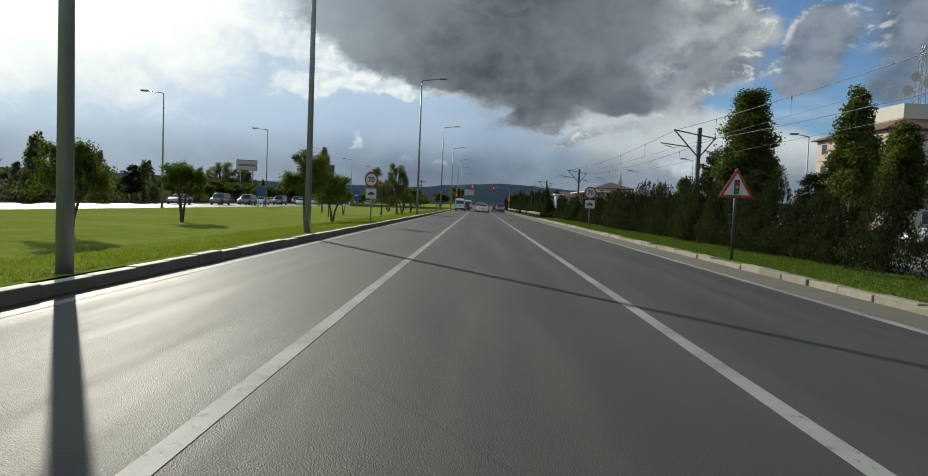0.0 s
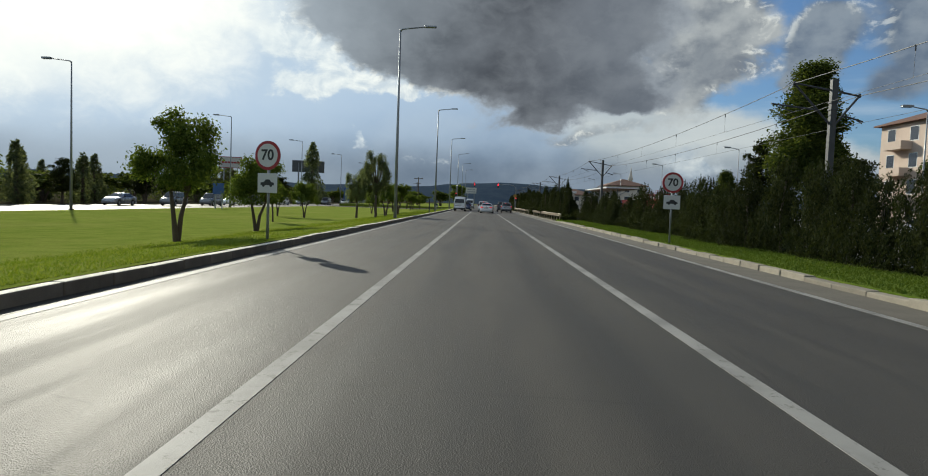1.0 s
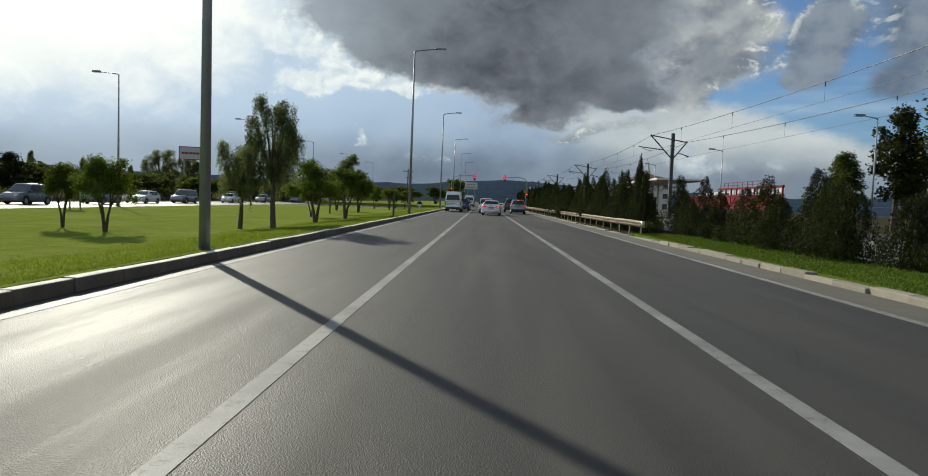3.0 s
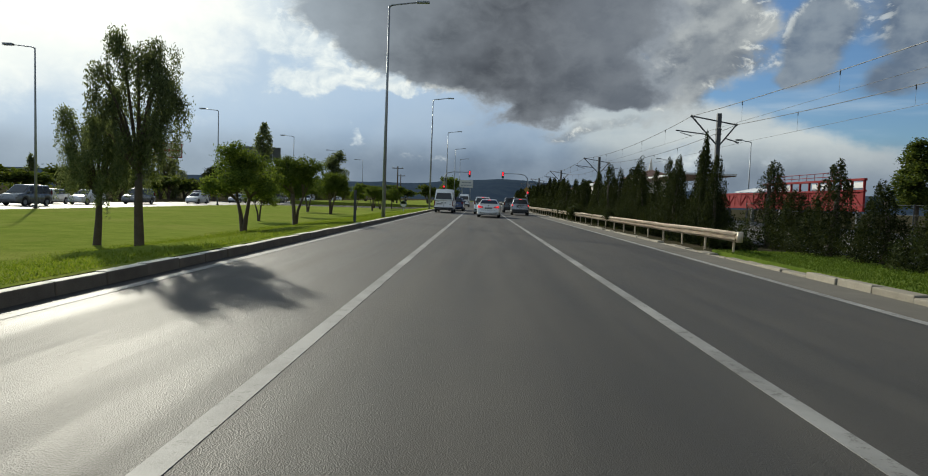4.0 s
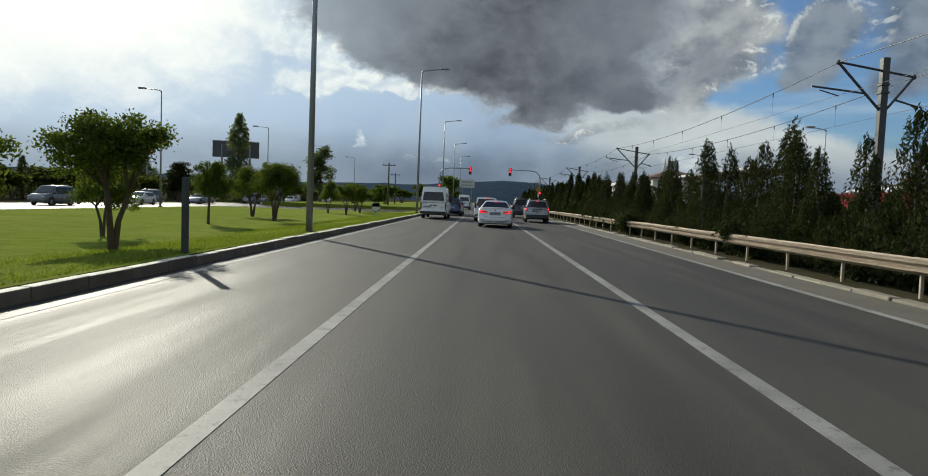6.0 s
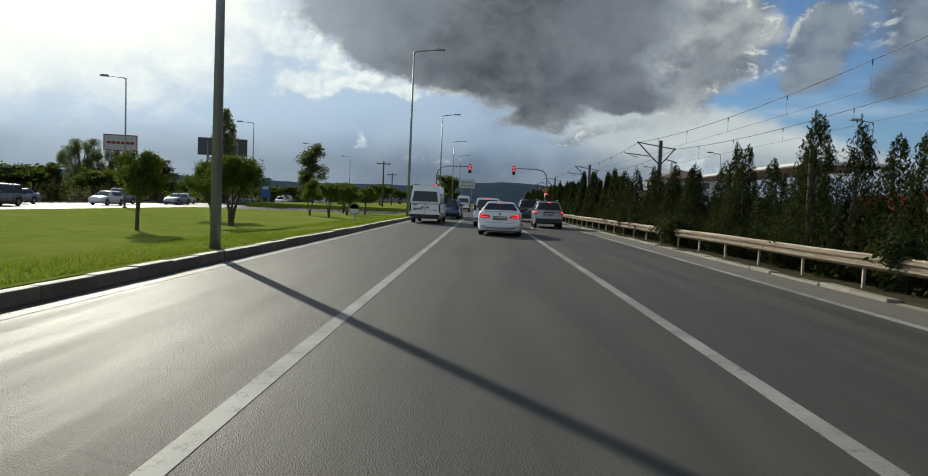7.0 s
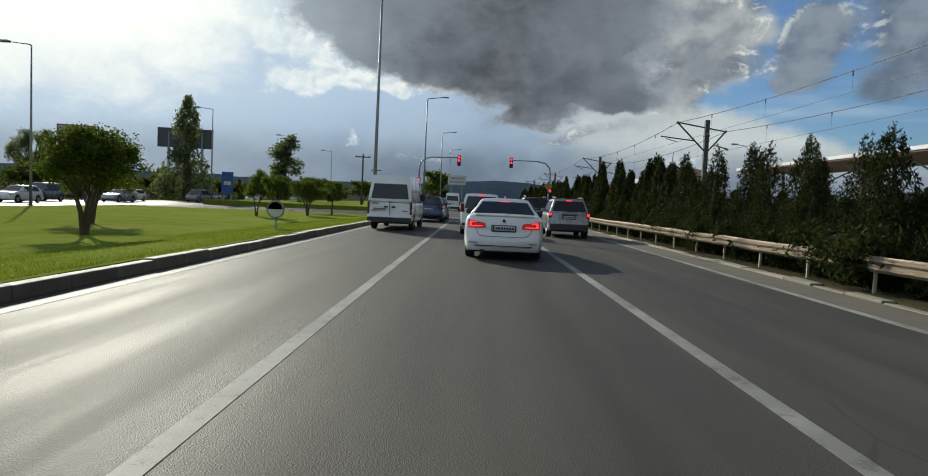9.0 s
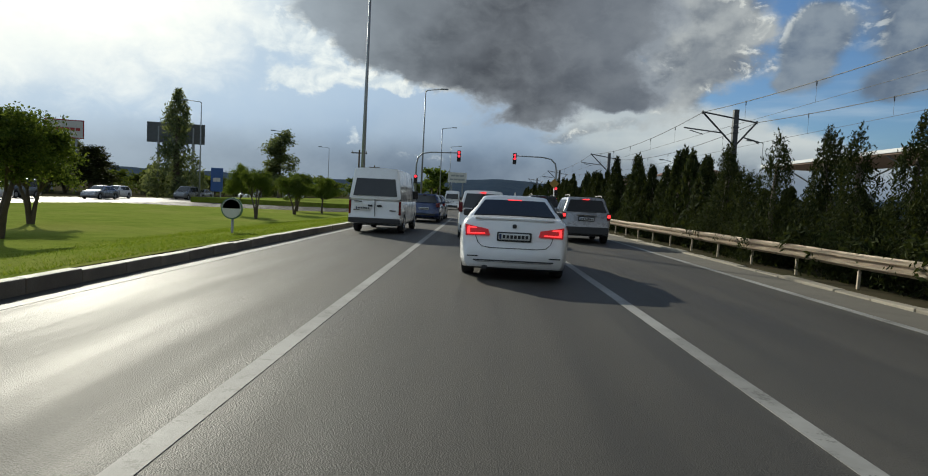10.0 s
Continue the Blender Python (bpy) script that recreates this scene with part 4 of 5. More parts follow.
tagged(new("far_woods", WOODS_MESH), "dense dark green bushes behind the far carriageway", "bushes", kind="stuff")
# right-hand side, beyond the tram line
POPLAR = tall_tree(61, 17.0, 3.6, 70000, 0.0, 150, 0.12, 0.5)
plant((POPLAR[0], POPLAR[1], 17.0, 7.0), 36.4, 130, 18.4, 10.5, "tall poplar with a ragged sunlit crown", "", LEAF_POPLAR, "poplar", 40)
COLUMN = tall_tree(62, 9.0, 1.7, 15000, 0.0, 90, 0.09, 0.5)
for x, y, h, w in ((39.4, 131.5, 10.5, 8.0), (20.5, 77, 8.6, 3.6), (23.5, 71, 7.0, 4.5), (26.5, 82, 7.5, 4.5), (30.0, 88, 8.0, 5.0), (33, 97, 8.5, 5.5), (28.6, 76, 7.0, 5.0), (38, 110, 9.0, 6.0), (31.5, 141, 6.7, 5.0)):
    plant((COLUMN[0], COLUMN[1], 9.0, 3.6), x, y, h, w, "columnar broadleaf tree behind the hedge", "columnar trees behind the hedge", LEAF_POPLAR, "poplar", x * 9)
for i, (x, y, h, w) in enumerate(((35, 139.5, 10.5, 6.5), (43.5, 150, 9, 6), (27.5, 104, 5.5, 4.5), (29, 110, 6, 5), (28, 96, 5, 4), (28, 205, 6, 5), (22, 225, 6, 5), (33, 240, 7, 6), (18, 262, 6, 5))):
    t, c = (TALL[i % 3][0], TALL[i % 3][1])
    plant((t, c, 8.0, 3.4), x, y, h, w, "dark pine-like tree beyond the tram line", "trees beyond the tram line", LEAF_DARK, turn=random.uniform(0, 360))
for x, y, h in ((29.5, 92, 10.5), (31.5, 94, 9.5)):
    t, c = SPIRE[1]
    plant((t, c, 10.0, 3.2), x, y, h, 1.1 if h > 9 else 1.0, "slender dark cypress beyond the tram line", "cypresses", LEAF_DARK, "cypress")
# green clump past the crossing
for i, (x, y, h, w) in enumerate(((-6.9, 236, 6.2, 5.4), (-12, 242, 5, 6), (-7.5, 252, 4.5, 5), (-20, 240, 4.5, 6), (-28, 250, 5, 6), (14, 268, 4.5, 5), (-15, 290, 5, 7), (-24, 300, 5, 7))):
    t, c = FARROUND[i % 3]
    plant((t, c, 3.65, 2.9), x, y, h, w, "bushy green tree past the crossing", "trees past the crossing", LEAF_ROUND)


# ---- vehicles ----
def paint(name, c, metal=0.0):
    return material(name, c, tuple(v * 0.9 for v in c), 0.28, metal, scale=1.5, fine=400.0, amount=0.5, coat=0.6)


WHITE = paint("paint_white", (0.74, 0.74, 0.735))
SILVER = paint("paint_silver", (0.27, 0.275, 0.29), 0.4)
NAVY = paint("paint_blue", (0.018, 0.036, 0.105), 0.2)
DARKPAINT = paint("paint_dark", (0.025, 0.027, 0.03), 0.2)
GREYPAINT = paint("paint_grey", (0.16, 0.165, 0.17), 0.3)
TINT = material("tinted_glass", (0.022, 0.023, 0.025), (0.034, 0.035, 0.037), 0.08, 0.0, scale=0.8, fine=3.0, spec=0.45)
TYRE = material("tyre_rubber", (0.02, 0.02, 0.02), (0.035, 0.034, 0.032), 0.9, scale=6.0, fine=60.0, bump=0.3)
RIM = material("alloy_rim", (0.45, 0.45, 0.46), (0.28, 0.28, 0.28), 0.35, 0.8, scale=5.0)
LENS = material("red_lens", (0.15, 0.008, 0.010), (0.09, 0.006, 0.007), 0.12, scale=6.0)
BRAKE = glow("brake_light", (1.0, 0.035, 0.040), 2.0)
TAILGLOW = glow("lit_red_lens", (0.30, 0.004, 0.007), 0.45)
CHROME = material("chrome", (0.7, 0.7, 0.7), None, 0.12, 1.0)
TRIM = material("bumper_plastic", (0.03, 0.03, 0.032), (0.045, 0.045, 0.045), 0.65, scale=4.0, fine=200.0, bump=0.2)
PLATE = material("number_plate", (0.62, 0.63, 0.62), None, 0.4, scale=4.0)
HEADLAMP = material("headlamp_glass", (0.55, 0.57, 0.6), (0.3, 0.3, 0.32), 0.1, 0.2, scale=9.0)


def loft(rings, close=True):
    bm = bmesh.new()
    R = [[bm.verts.new(p) for p in r] for r in rings]
    for a, b in zip(R, R[1:]):
        for i in range(len(a) - 1):
            bm.faces.new((a[i], b[i], b[i + 1], a[i + 1]))
    if close:
        bm.faces.new(R[0])
        bm.faces.new(R[-1][::-1])
        for a, b in zip(R, R[1:]):
            bm.faces.new((a[-1], b[-1], b[0], a[0]))
    bmesh.ops.recalc_face_normals(bm, faces=bm.faces[:])
    return bm


def slab(c00, c10, c11, c01, out, thick=0.012, bulge=0.0, n=6):
    """A thin curved panel between four corners, set proud along out."""
    bm = bmesh.new()
    out = Vector(out).normalized()
    c = [Vector(p) for p in (c00, c10, c11, c01)]
    grid = []
    for i in range(n + 1):
        u = i / n
        row = []
        for j in range(4):
            v = j / 3
            p = c[0] * (1 - u) * (1 - v) + c[1] * u * (1 - v) + c[2] * u * v + c[3] * (1 - u) * v
            row.append(bm.verts.new(p + out * (thick + bulge * 4 * u * (1 - u))))
        grid.append(row)
    for a, b in zip(grid, grid[1:]):
        for j in range(3):
            bm.faces.new((a[j], b[j], b[j + 1], a[j + 1]))
    r = bmesh.ops.extrude_face_region(bm, geom=bm.faces[:])
    for v in r["geom"]:
        if isinstance(v, bmesh.types.BMVert):
            v.co -= out * (thick + 0.02)
    bmesh.ops.recalc_face_normals(bm, faces=bm.faces[:])
    return bm


def vehicle(name, m, s, body_mat, label, category="car", group="", brakes=True, plate=True):
    """s: length, width, height, belt, top profile, greenhouse, wheels. The tail is at y = 0, the nose at y = length."""
    root = base(name, m, label, category, group)
    L, W, H, belt = s["L"], s["W"], s["H"], s["belt"]
    clear, wr = s.get("clear", 0.22), s.get("wheel", 0.33)
    wy = s["axles"]
    ty, tz = zip(*s["top"])
    ys = sorted(set([round(v, 3) for v in np.linspace(0.0, L, 40)] + [round(v, 3) for v in ty] + [round(a + d, 3) for a in wy for d in (-wr - 0.07, -wr, -wr * 0.7, -wr * 0.35, 0, wr * 0.35, wr * 0.7, wr, wr + 0.07)]))

    def half(y):
        a = max(0.0, 1 - y / 0.45) ** 2 * s.get("tail_taper", 0.10)
        b = max(0.0, 1 - (L - y) / 0.9) ** 2 * s.get("nose_taper", 0.16)
        return W / 2 * (1 - a - b)

    def ring(y):
        zt = float(np.interp(y, ty, tz))
        zb = clear + s.get("tail_lift", 0.10) * max(0, 1 - y / 0.35) + 0.05 * max(0, 1 - (L - y) / 0.35)
        for a in wy:
            d = abs(y - a)
            if d < wr + 0.055:
                zb = max(zb, wr + math.sqrt((wr + 0.055) ** 2 - d * d))
        zb = min(zb, zt - 0.06)
        w = half(y)
        k = zt - zb
        sh = min(0.16, k * 0.35)
        right = [(w * 0.93, zb), (w * 0.985, zb + k * 0.18), (w, zb + k * 0.5), (w * 0.985, zt - sh), (w * 0.93, zt - sh * 0.35), (w * 0.82, zt), (w * 0.4, zt + 0.012), (0, zt + 0.016)]
        pts = right + [(-x, z) for x, z in right[-2::-1]]
        return [(x, y, z) for x, z in pts]

    body = part("body", loft([ring(y) for y in ys]), body_mat, root, smooth=True)
    bm = bmesh.new()
    box(bm, (-W * 0.42, 0.25, clear - 0.02), (W * 0.42, L - 0.25, belt - 0.25))
    part("underbody", bm, BLACK, root)
    # cabin
    yb0, yt0, yt1, yb1 = s["cabin"]
    wb, wt = s.get("wb", W / 2 - 0.06), s.get("wt", W / 2 - 0.24)

    def wid(z):
        return wb + (wt - wb) * min(1, max(0, (z - belt) / (H - belt)))

    cy = [yb0, yt0, yt1, yb1]
    cz = [belt, H - 0.04, H - 0.05, belt]
    cs = sorted(set([round(v, 3) for v in np.linspace(yb0, yb1, 22)] + [round(v, 3) for v in cy]))
    rings = []
    for y in cs:
        z = float(np.interp(y, cy, cz))
        f = (z - belt) / (H - belt)
        mid = math.sin(math.pi * min(1, max(0, (y - yb0) / (yb1 - yb0))))
        z += 0.04 * mid * f
        w = wid(z)
        r = min(0.07, (z - belt) * 0.5)
        right = [(wb, belt - 0.08), (wid(belt + (z - belt) * 0.5), belt + (z - belt) * 0.5), (w, z - r), (w - r * 0.4, z - r * 0.25), (w - r * 1.2, z), (w * 0.45, z + 0.018 * f), (0, z + 0.022 * f)]
        rings.append([(x, y, q) for x, q in right + [(-x, q) for x, q in right[-2::-1]]])
    cabin = part("cabin", loft(rings), body_mat, root, smooth=True)

    def at(y0, y1, f):
        """A point of the end slope, f from belt to roof."""
        return y0 + (y1 - y0) * f, belt + (H - 0.04 - belt) * f

    for nm, y0, y1, f0, f1, out in (("rear_window", yb0, yt0, s.get("rw0", 0.12), s.get("rw1", 0.86), -1), ("windscreen", yb1, yt1, 0.08, 0.9, 1)):
        (ya, za), (yb, zb) = at(y0, y1, f0), at(y0, y1, f1)
        e = s.get("rw_in", 0.0) if out < 0 else 0.0
        a, b = wid(za) - 0.10 - e, wid(zb) - 0.12 - e
        n = Vector((0, out * (zb - za), abs(y1 - y0) * (f1 - f0)))
        part(nm, slab((-a, ya, za), (a, ya, za), (b, yb, zb), (-b, yb, zb), n, 0.024 if out < 0 else 0.03, 0.01), TINT, root, "dark tinted glass")
    for side in (-1, 1):
        for y0, y1 in s["windows"]:
            z0, z1 = belt + 0.03, belt + (H - belt) * 0.80
            lo0, lo1 = max(y0, yb0 + 0.1), min(y1, yb1 - 0.12)
            hi0 = max(y0, yb0 + (yt0 - yb0) * 0.88 + 0.06)
            hi1 = min(y1, yb1 - (yb1 - yt1) * 0.88 - 0.1)
            part("side_window", slab((side * wid(z0), lo0, z0), (side * wid(z0), lo1, z0), (side * wid(z1), hi1, z1), (side * wid(z1), hi0, z1), (side, 0, 0.2), 0.014), TINT, root)
        bm = bmesh.new()
        yy = yb1 - 0.55
        box(bm, (side * (W / 2 + 0.02) - 0.09, yy - 0.07, belt + 0.02), (side * (W / 2 + 0.02) + 0.09, yy + 0.06, belt + s.get("mirror", 0.16)), 0.035, 2)
        part("mirror", bm, s.get("mirror_mat", body_mat), root)
        # wheels
        for a in wy:
            bm = bmesh.new()
            cx = side * (W / 2 - 0.125)
            prof = [(-0.1, wr - 0.11), (-0.11, wr - 0.03), (-0.085, wr), (0.085, wr), (0.11, wr - 0.03), (0.1, wr - 0.11)]
            R = []
            for k in range(24):
                t = k * math.tau / 24
                R.append([bm.verts.new((cx + p[0], a + p[1] * math.cos(t), wr + p[1] * math.sin(t))) for p in prof])
            for k in range(24):
                q, r = R[k], R[(k + 1) % 24]
                for i in range(len(prof)):
                    j = (i + 1) % len(prof)
                    bm.faces.new((q[i], q[j], r[j], r[i]))
            bmesh.ops.recalc_face_normals(bm, faces=bm.faces[:])
            wheel = part("wheel", bm, TYRE, root, "black tyre", True)
            bm = bmesh.new()
            disc(bm, (cx + side * 0.06, a, wr), wr - 0.12, (1, 0, 0), 0.03, 20)
            for k in range(5):
                t = k * math.tau / 5
                e = Vector((0, math.cos(t), math.sin(t)))
                c = Vector((cx + side * 0.085, a, wr))
                tube(bm, [c, c + e * (wr - 0.13)], [0.035, 0.022], 6)
            part("rim", bm, RIM, wheel, "silver rim")
    # tail
    for shape in s["tail"]:
        nm, x0, x1, z0, z1, y, mat = shape[:7]
        mat = {"lamp": BRAKE if brakes else LENS, "lens": LENS, "trim": TRIM, "chrome": CHROME, "plate": PLATE, "black": BLACK, "body": body_mat, "glass": TINT, "white": PLATE}[mat]
        for sd in ((-1, 1) if x0 > 0 or nm in ("tail_light", "reflector", "exhaust") else (1,)):
            bm = bmesh.new()
            a, b = (x0, x1) if sd > 0 else (-x1, -x0)
            box(bm, (a, y - 0.03, z0), (b, y + 0.08, z1), min(0.018, (z1 - z0) * 0.3, (b - a) * 0.3), 2)
            p = part(nm, bm, mat, root)
            if nm == "number_plate":
                bm = bmesh.new()
                bars(bm, a + 0.07, b - 0.03, (z0 + z1) / 2, 0.055, y - 0.032, 7, 0.018)
                part("marking", bm, BLACK, p)
                bm = bmesh.new()
                box(bm, (a + 0.012, y - 0.033, z0 + 0.012), (a + 0.05, y - 0.028, z1 - 0.012))
                part("band", bm, NAVY, p)
    for nm, mat, pts, proud in s.get("lamps", ()):
        for sd in (-1, 1):
            q = [(sd * p[0], p[1], p[2]) for p in pts]
            part(nm, slab(*q, (sd * 0.25, -1, 0), proud, 0.012, 4), {"lens": TAILGLOW if brakes else LENS, "lamp": BRAKE if brakes else LENS}[mat], root)
    for pts in s.get("seams", ()):
        bm = bmesh.new()
        tube(bm, pts, 0.006, 5)
        part("seam", bm, BLACK, root)
    # nose
    for sd in (-1, 1):
        bm = bmesh.new()
        zz = float(np.interp(L - 0.25, ty, tz)) - 0.12
        box(bm, (min(sd * W * 0.26, sd * W * 0.42), L - 0.30, zz - 0.07), (max(sd * W * 0.26, sd * W * 0.42), L - 0.05, zz + 0.06), 0.03, 2)
        part("headlight", bm, HEADLAMP, root)
    if "rails" in s:
        for sd in (-1, 1):
            bm = bmesh.new()
            x = sd * (wt - 0.08)
            tube(bm, [(x, yt0 + 0.05, H), (x, yt0 + 0.2, H + 0.06), (x, yt1 - 0.5, H + 0.06), (x, yt1 - 0.35, H + 0.02)], 0.018, 6)
            part("roof_rail", bm, BLACK, root)
    if "fin" in s:
        part("aerial_fin", loft([[(-0.02, yt0 + 0.28, H), (-0.004, yt0 + 0.24, H + 0.07), (0.004, yt0 + 0.24, H + 0.07), (0.02, yt0 + 0.28, H)], [(-0.03, yt0 + 0.44, H), (-0.004, yt0 + 0.42, H + 0.02), (0.004, yt0 + 0.42, H + 0.02), (0.03, yt0 + 0.44, H)]]), body_mat, root)
    return root


SEDAN = dict(L=4.63, W=1.84, H=1.43, belt=0.98, clear=0.20, tail_taper=0.13, tail_lift=0.03, wheel=0.325, axles=(1.05, 3.86), cabin=(0.62, 1.32, 2.55, 3.35), windows=((1.0, 1.75), (1.82, 2.9)), wt=0.60, fin=1, rw0=0.2, rw1=0.84, mirror_mat=BLACK,
             lamps=(("tail_light", "lens", ((0.40, 0.068, 0.755), (0.80, 0.098, 0.738), (0.815, 0.125, 0.925), (0.43, 0.082, 0.855)), 0.03), ("brake_strip", "lamp", ((0.48, 0.074, 0.778), (0.77, 0.097, 0.768), (0.77, 0.099, 0.788), (0.48, 0.077, 0.793)), 0.04), ("brake_strip", "lamp", ((0.62, 0.092, 0.862), (0.77, 0.108, 0.868), (0.77, 0.111, 0.892), (0.62, 0.095, 0.88)), 0.04), ("brake_block", "lamp", ((0.73, 0.094, 0.788), (0.77, 0.097, 0.788), (0.77, 0.108, 0.868), (0.73, 0.103, 0.866)), 0.04)),
             top=((0, 0.56), (0.03, 0.62), (0.06, 0.70), (0.10, 0.96), (0.16, 1.035), (0.65, 1.06), (3.2, 1.0), (4.1, 0.86), (4.5, 0.66), (4.63, 0.5)),
             seams=(((-0.64, 0.058, 0.745), (-0.60, 0.032, 0.64), (-0.53, 0.0, 0.575), (-0.4, -0.004, 0.555), (0.4, -0.004, 0.555), (0.53, 0.0, 0.575), (0.60, 0.032, 0.64), (0.64, 0.058, 0.745)),),
             tail=(("number_plate", -0.26, 0.26, 0.69, 0.80, 0.030, "plate"), ("plate_frame", -0.285, 0.285, 0.665, 0.82, 0.042, "black"),
                   ("bumper_line", -0.66, 0.66, 0.335, 0.355, -0.002, "trim"), ("bumper_lip", -0.62, 0.62, 0.318, 0.328, -0.004, "chrome"), ("reflector", 0.58, 0.77, 0.40, 0.418, 0.012, "black"), ("exhaust_pipe", -0.52, -0.42, 0.19, 0.26, 0.02, "black"),
                   ("high_brake_light", -0.13, 0.13, 1.335, 1.36, 1.21, "lamp"), ("boot_edge", -0.66, 0.66, 1.015, 1.05, 0.135, "body"), ("badge", -0.035, 0.035, 0.885, 0.95, 0.078, "black")))
SUV = dict(L=4.42, W=1.81, H=1.67, belt=1.06, clear=0.28, wheel=0.36, axles=(0.85, 3.5), cabin=(0.10, 0.42, 2.45, 3.15), windows=((0.35, 0.95), (1.02, 1.75), (1.82, 2.75)), wt=0.66, rails=1,
           top=((0, 0.62), (0.04, 0.70), (0.06, 1.0), (0.12, 1.08), (3.0, 1.08), (4.1, 1.0), (4.36, 0.8), (4.42, 0.6)),
           tail=(("tail_light", 0.73, 0.865, 0.86, 1.10, 0.06, "lens"), ("brake_block", 0.745, 0.855, 0.94, 1.06, 0.052, "lamp"), ("number_plate", -0.26, 0.26, 0.83, 0.94, 0.035, "plate"), ("plate_frame", -0.29, 0.29, 0.81, 0.98, 0.042, "black"), ("bumper", -0.80, 0.80, 0.34, 0.60, -0.005, "trim"), ("high_brake_light", -0.12, 0.12, 1.57, 1.60, 0.33, "lamp"), ("handle_strip", -0.36, 0.36, 1.0, 1.03, 0.045, "chrome"), ("wiper", -0.02, 0.30, 1.14, 1.16, 0.10, "black")))
VAN = dict(L=5.75, W=1.86, H=2.30, belt=1.22, clear=0.30, wheel=0.35, axles=(1.25, 4.75), cabin=(0.05, 0.16, 4.35, 5.15), windows=((4.0, 4.9),), wb=0.90, wt=0.76, rw0=0.08, rw1=0.66, rw_in=0.02, mirror=0.36, mirror_mat=BLACK, nose_taper=0.14, tail_taper=0.03,
           top=((0, 0.62), (0.03, 0.66), (0.05, 1.0), (0.07, 1.26), (4.9, 1.26), (5.2, 1.2), (5.6, 1.05), (5.75, 0.6)),
           tail=(("tail_light", 0.83, 0.915, 0.66, 1.15, 0.055, "lens"), ("bumper", -0.90, 0.90, 0.36, 0.54, -0.04, "trim"), ("number_plate", -0.66, -0.16, 0.82, 0.93, 0.022, "plate"), ("plate_recess", -0.70, -0.12, 0.79, 1.02, 0.036, "body"), ("door_gap", -0.006, 0.006, 0.58, 1.20, 0.014, "black"), ("door_handle", 0.08, 0.24, 0.93, 1.0, 0.02, "black"), ("lettering_bar", -0.72, -0.46, 1.09, 1.12, 0.03, "trim"), ("lettering_bar", 0.52, 0.74, 0.80, 0.83, 0.025, "trim"), ("hinge", 0.86, 0.91, 0.60, 0.65, 0.03, "body"), ("hinge", 0.86, 0.91, 1.17, 1.22, 0.03, "black")))
HATCH = dict(L=4.05, W=1.73, H=1.48, belt=0.96, clear=0.2, wheel=0.31, axles=(0.72, 3.25), cabin=(0.12, 0.60, 2.25, 3.05), windows=((0.55, 1.25), (1.32, 2.45)), wt=0.6,
             top=((0, 0.55), (0.04, 0.64), (0.07, 0.92), (0.14, 0.99), (2.95, 0.99), (3.75, 0.84), (4.0, 0.66), (4.05, 0.5)),
             tail=(("tail_light", 0.62, 0.82, 0.80, 1.02, 0.07, "lens"), ("number_plate", -0.26, 0.26, 0.66, 0.77, 0.035, "plate"), ("bumper_line", -0.6, 0.6, 0.36, 0.46, -0.005, "trim"), ("high_brake_light", -0.1, 0.1, 1.40, 1.43, 0.50, "lens")))
MPV = dict(L=4.4, W=1.8, H=1.8, belt=1.06, clear=0.22, wheel=0.33, axles=(0.75, 3.45), cabin=(0.08, 0.30, 2.6, 3.5), windows=((0.3, 1.1), (1.2, 2.0), (2.05, 2.95)), wt=0.70,
           top=((0, 0.6), (0.04, 0.68), (0.06, 1.0), (0.10, 1.09), (3.4, 1.09), (4.1, 0.95), (4.35, 0.72), (4.4, 0.55)),
           tail=(("tail_light", 0.74, 0.88, 0.98, 1.34, 0.06, "lens"), ("number_plate", -0.26, 0.26, 0.78, 0.89, 0.035, "plate"), ("bumper", -0.8, 0.8, 0.40, 0.52, -0.005, "trim"), ("high_brake_light", -0.1, 0.1, 1.71, 1.74, 0.24, "lamp")))
QUEUE = "vehicles queueing at the red light"
CAR = vehicle("sedan", pose(0.52, 141.15, 0, 0, 0, -2.6), SEDAN, WHITE, "white sedan with its brake lights on, waiting in the middle lane", "car", QUEUE)
CAR.scale = (0.95, 0.95, 0.95)
CAR = vehicle("van", pose(-3.42, 152.2, 0, 0, 0, -0.6), VAN, WHITE, "white high-roof panel van with a dark rear window", "van", QUEUE)
CAR.scale = (0.95, 0.95, 0.95)
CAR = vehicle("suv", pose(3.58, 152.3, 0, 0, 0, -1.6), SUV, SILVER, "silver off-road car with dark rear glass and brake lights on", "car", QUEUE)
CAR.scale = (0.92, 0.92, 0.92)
CAR = vehicle("minivan", pose(0.14, 151.6, 0), MPV, WHITE, "white people carrier waiting ahead of the sedan", "car", QUEUE)
CAR.scale = (0.88, 0.92, 0.88)
vehicle("hatchback", pose(-2.75, 164.0, 0), HATCH, NAVY, "dark blue hatchback in the lane beside the median", "car", QUEUE)
vehicle("hatchback", pose(-2.75, 169.8, 0), HATCH, SILVER, "silver hatchback in the lane beside the median", "car", QUEUE, brakes=False)
vehicle("van", pose(-2.9, 208.0, 0), VAN, WHITE, "white van driving off past the crossing", "van")
vehicle("suv", pose(3.4, 164.0, 0), SUV, DARKPAINT, "dark off-road car ahead of the silver one", "car", QUEUE, brakes=False)
vehicle("hatchback", pose(0.2, 159.5, 0), HATCH, GREYPAINT, "grey hatchback at the head of the middle lane", "car", QUEUE)
vehicle("hatchback", pose(0.4, 166.5, 0), HATCH, WHITE, "white hatchback first at the stop line", "car", QUEUE)
ONC = "cars on the oncoming carriageway"
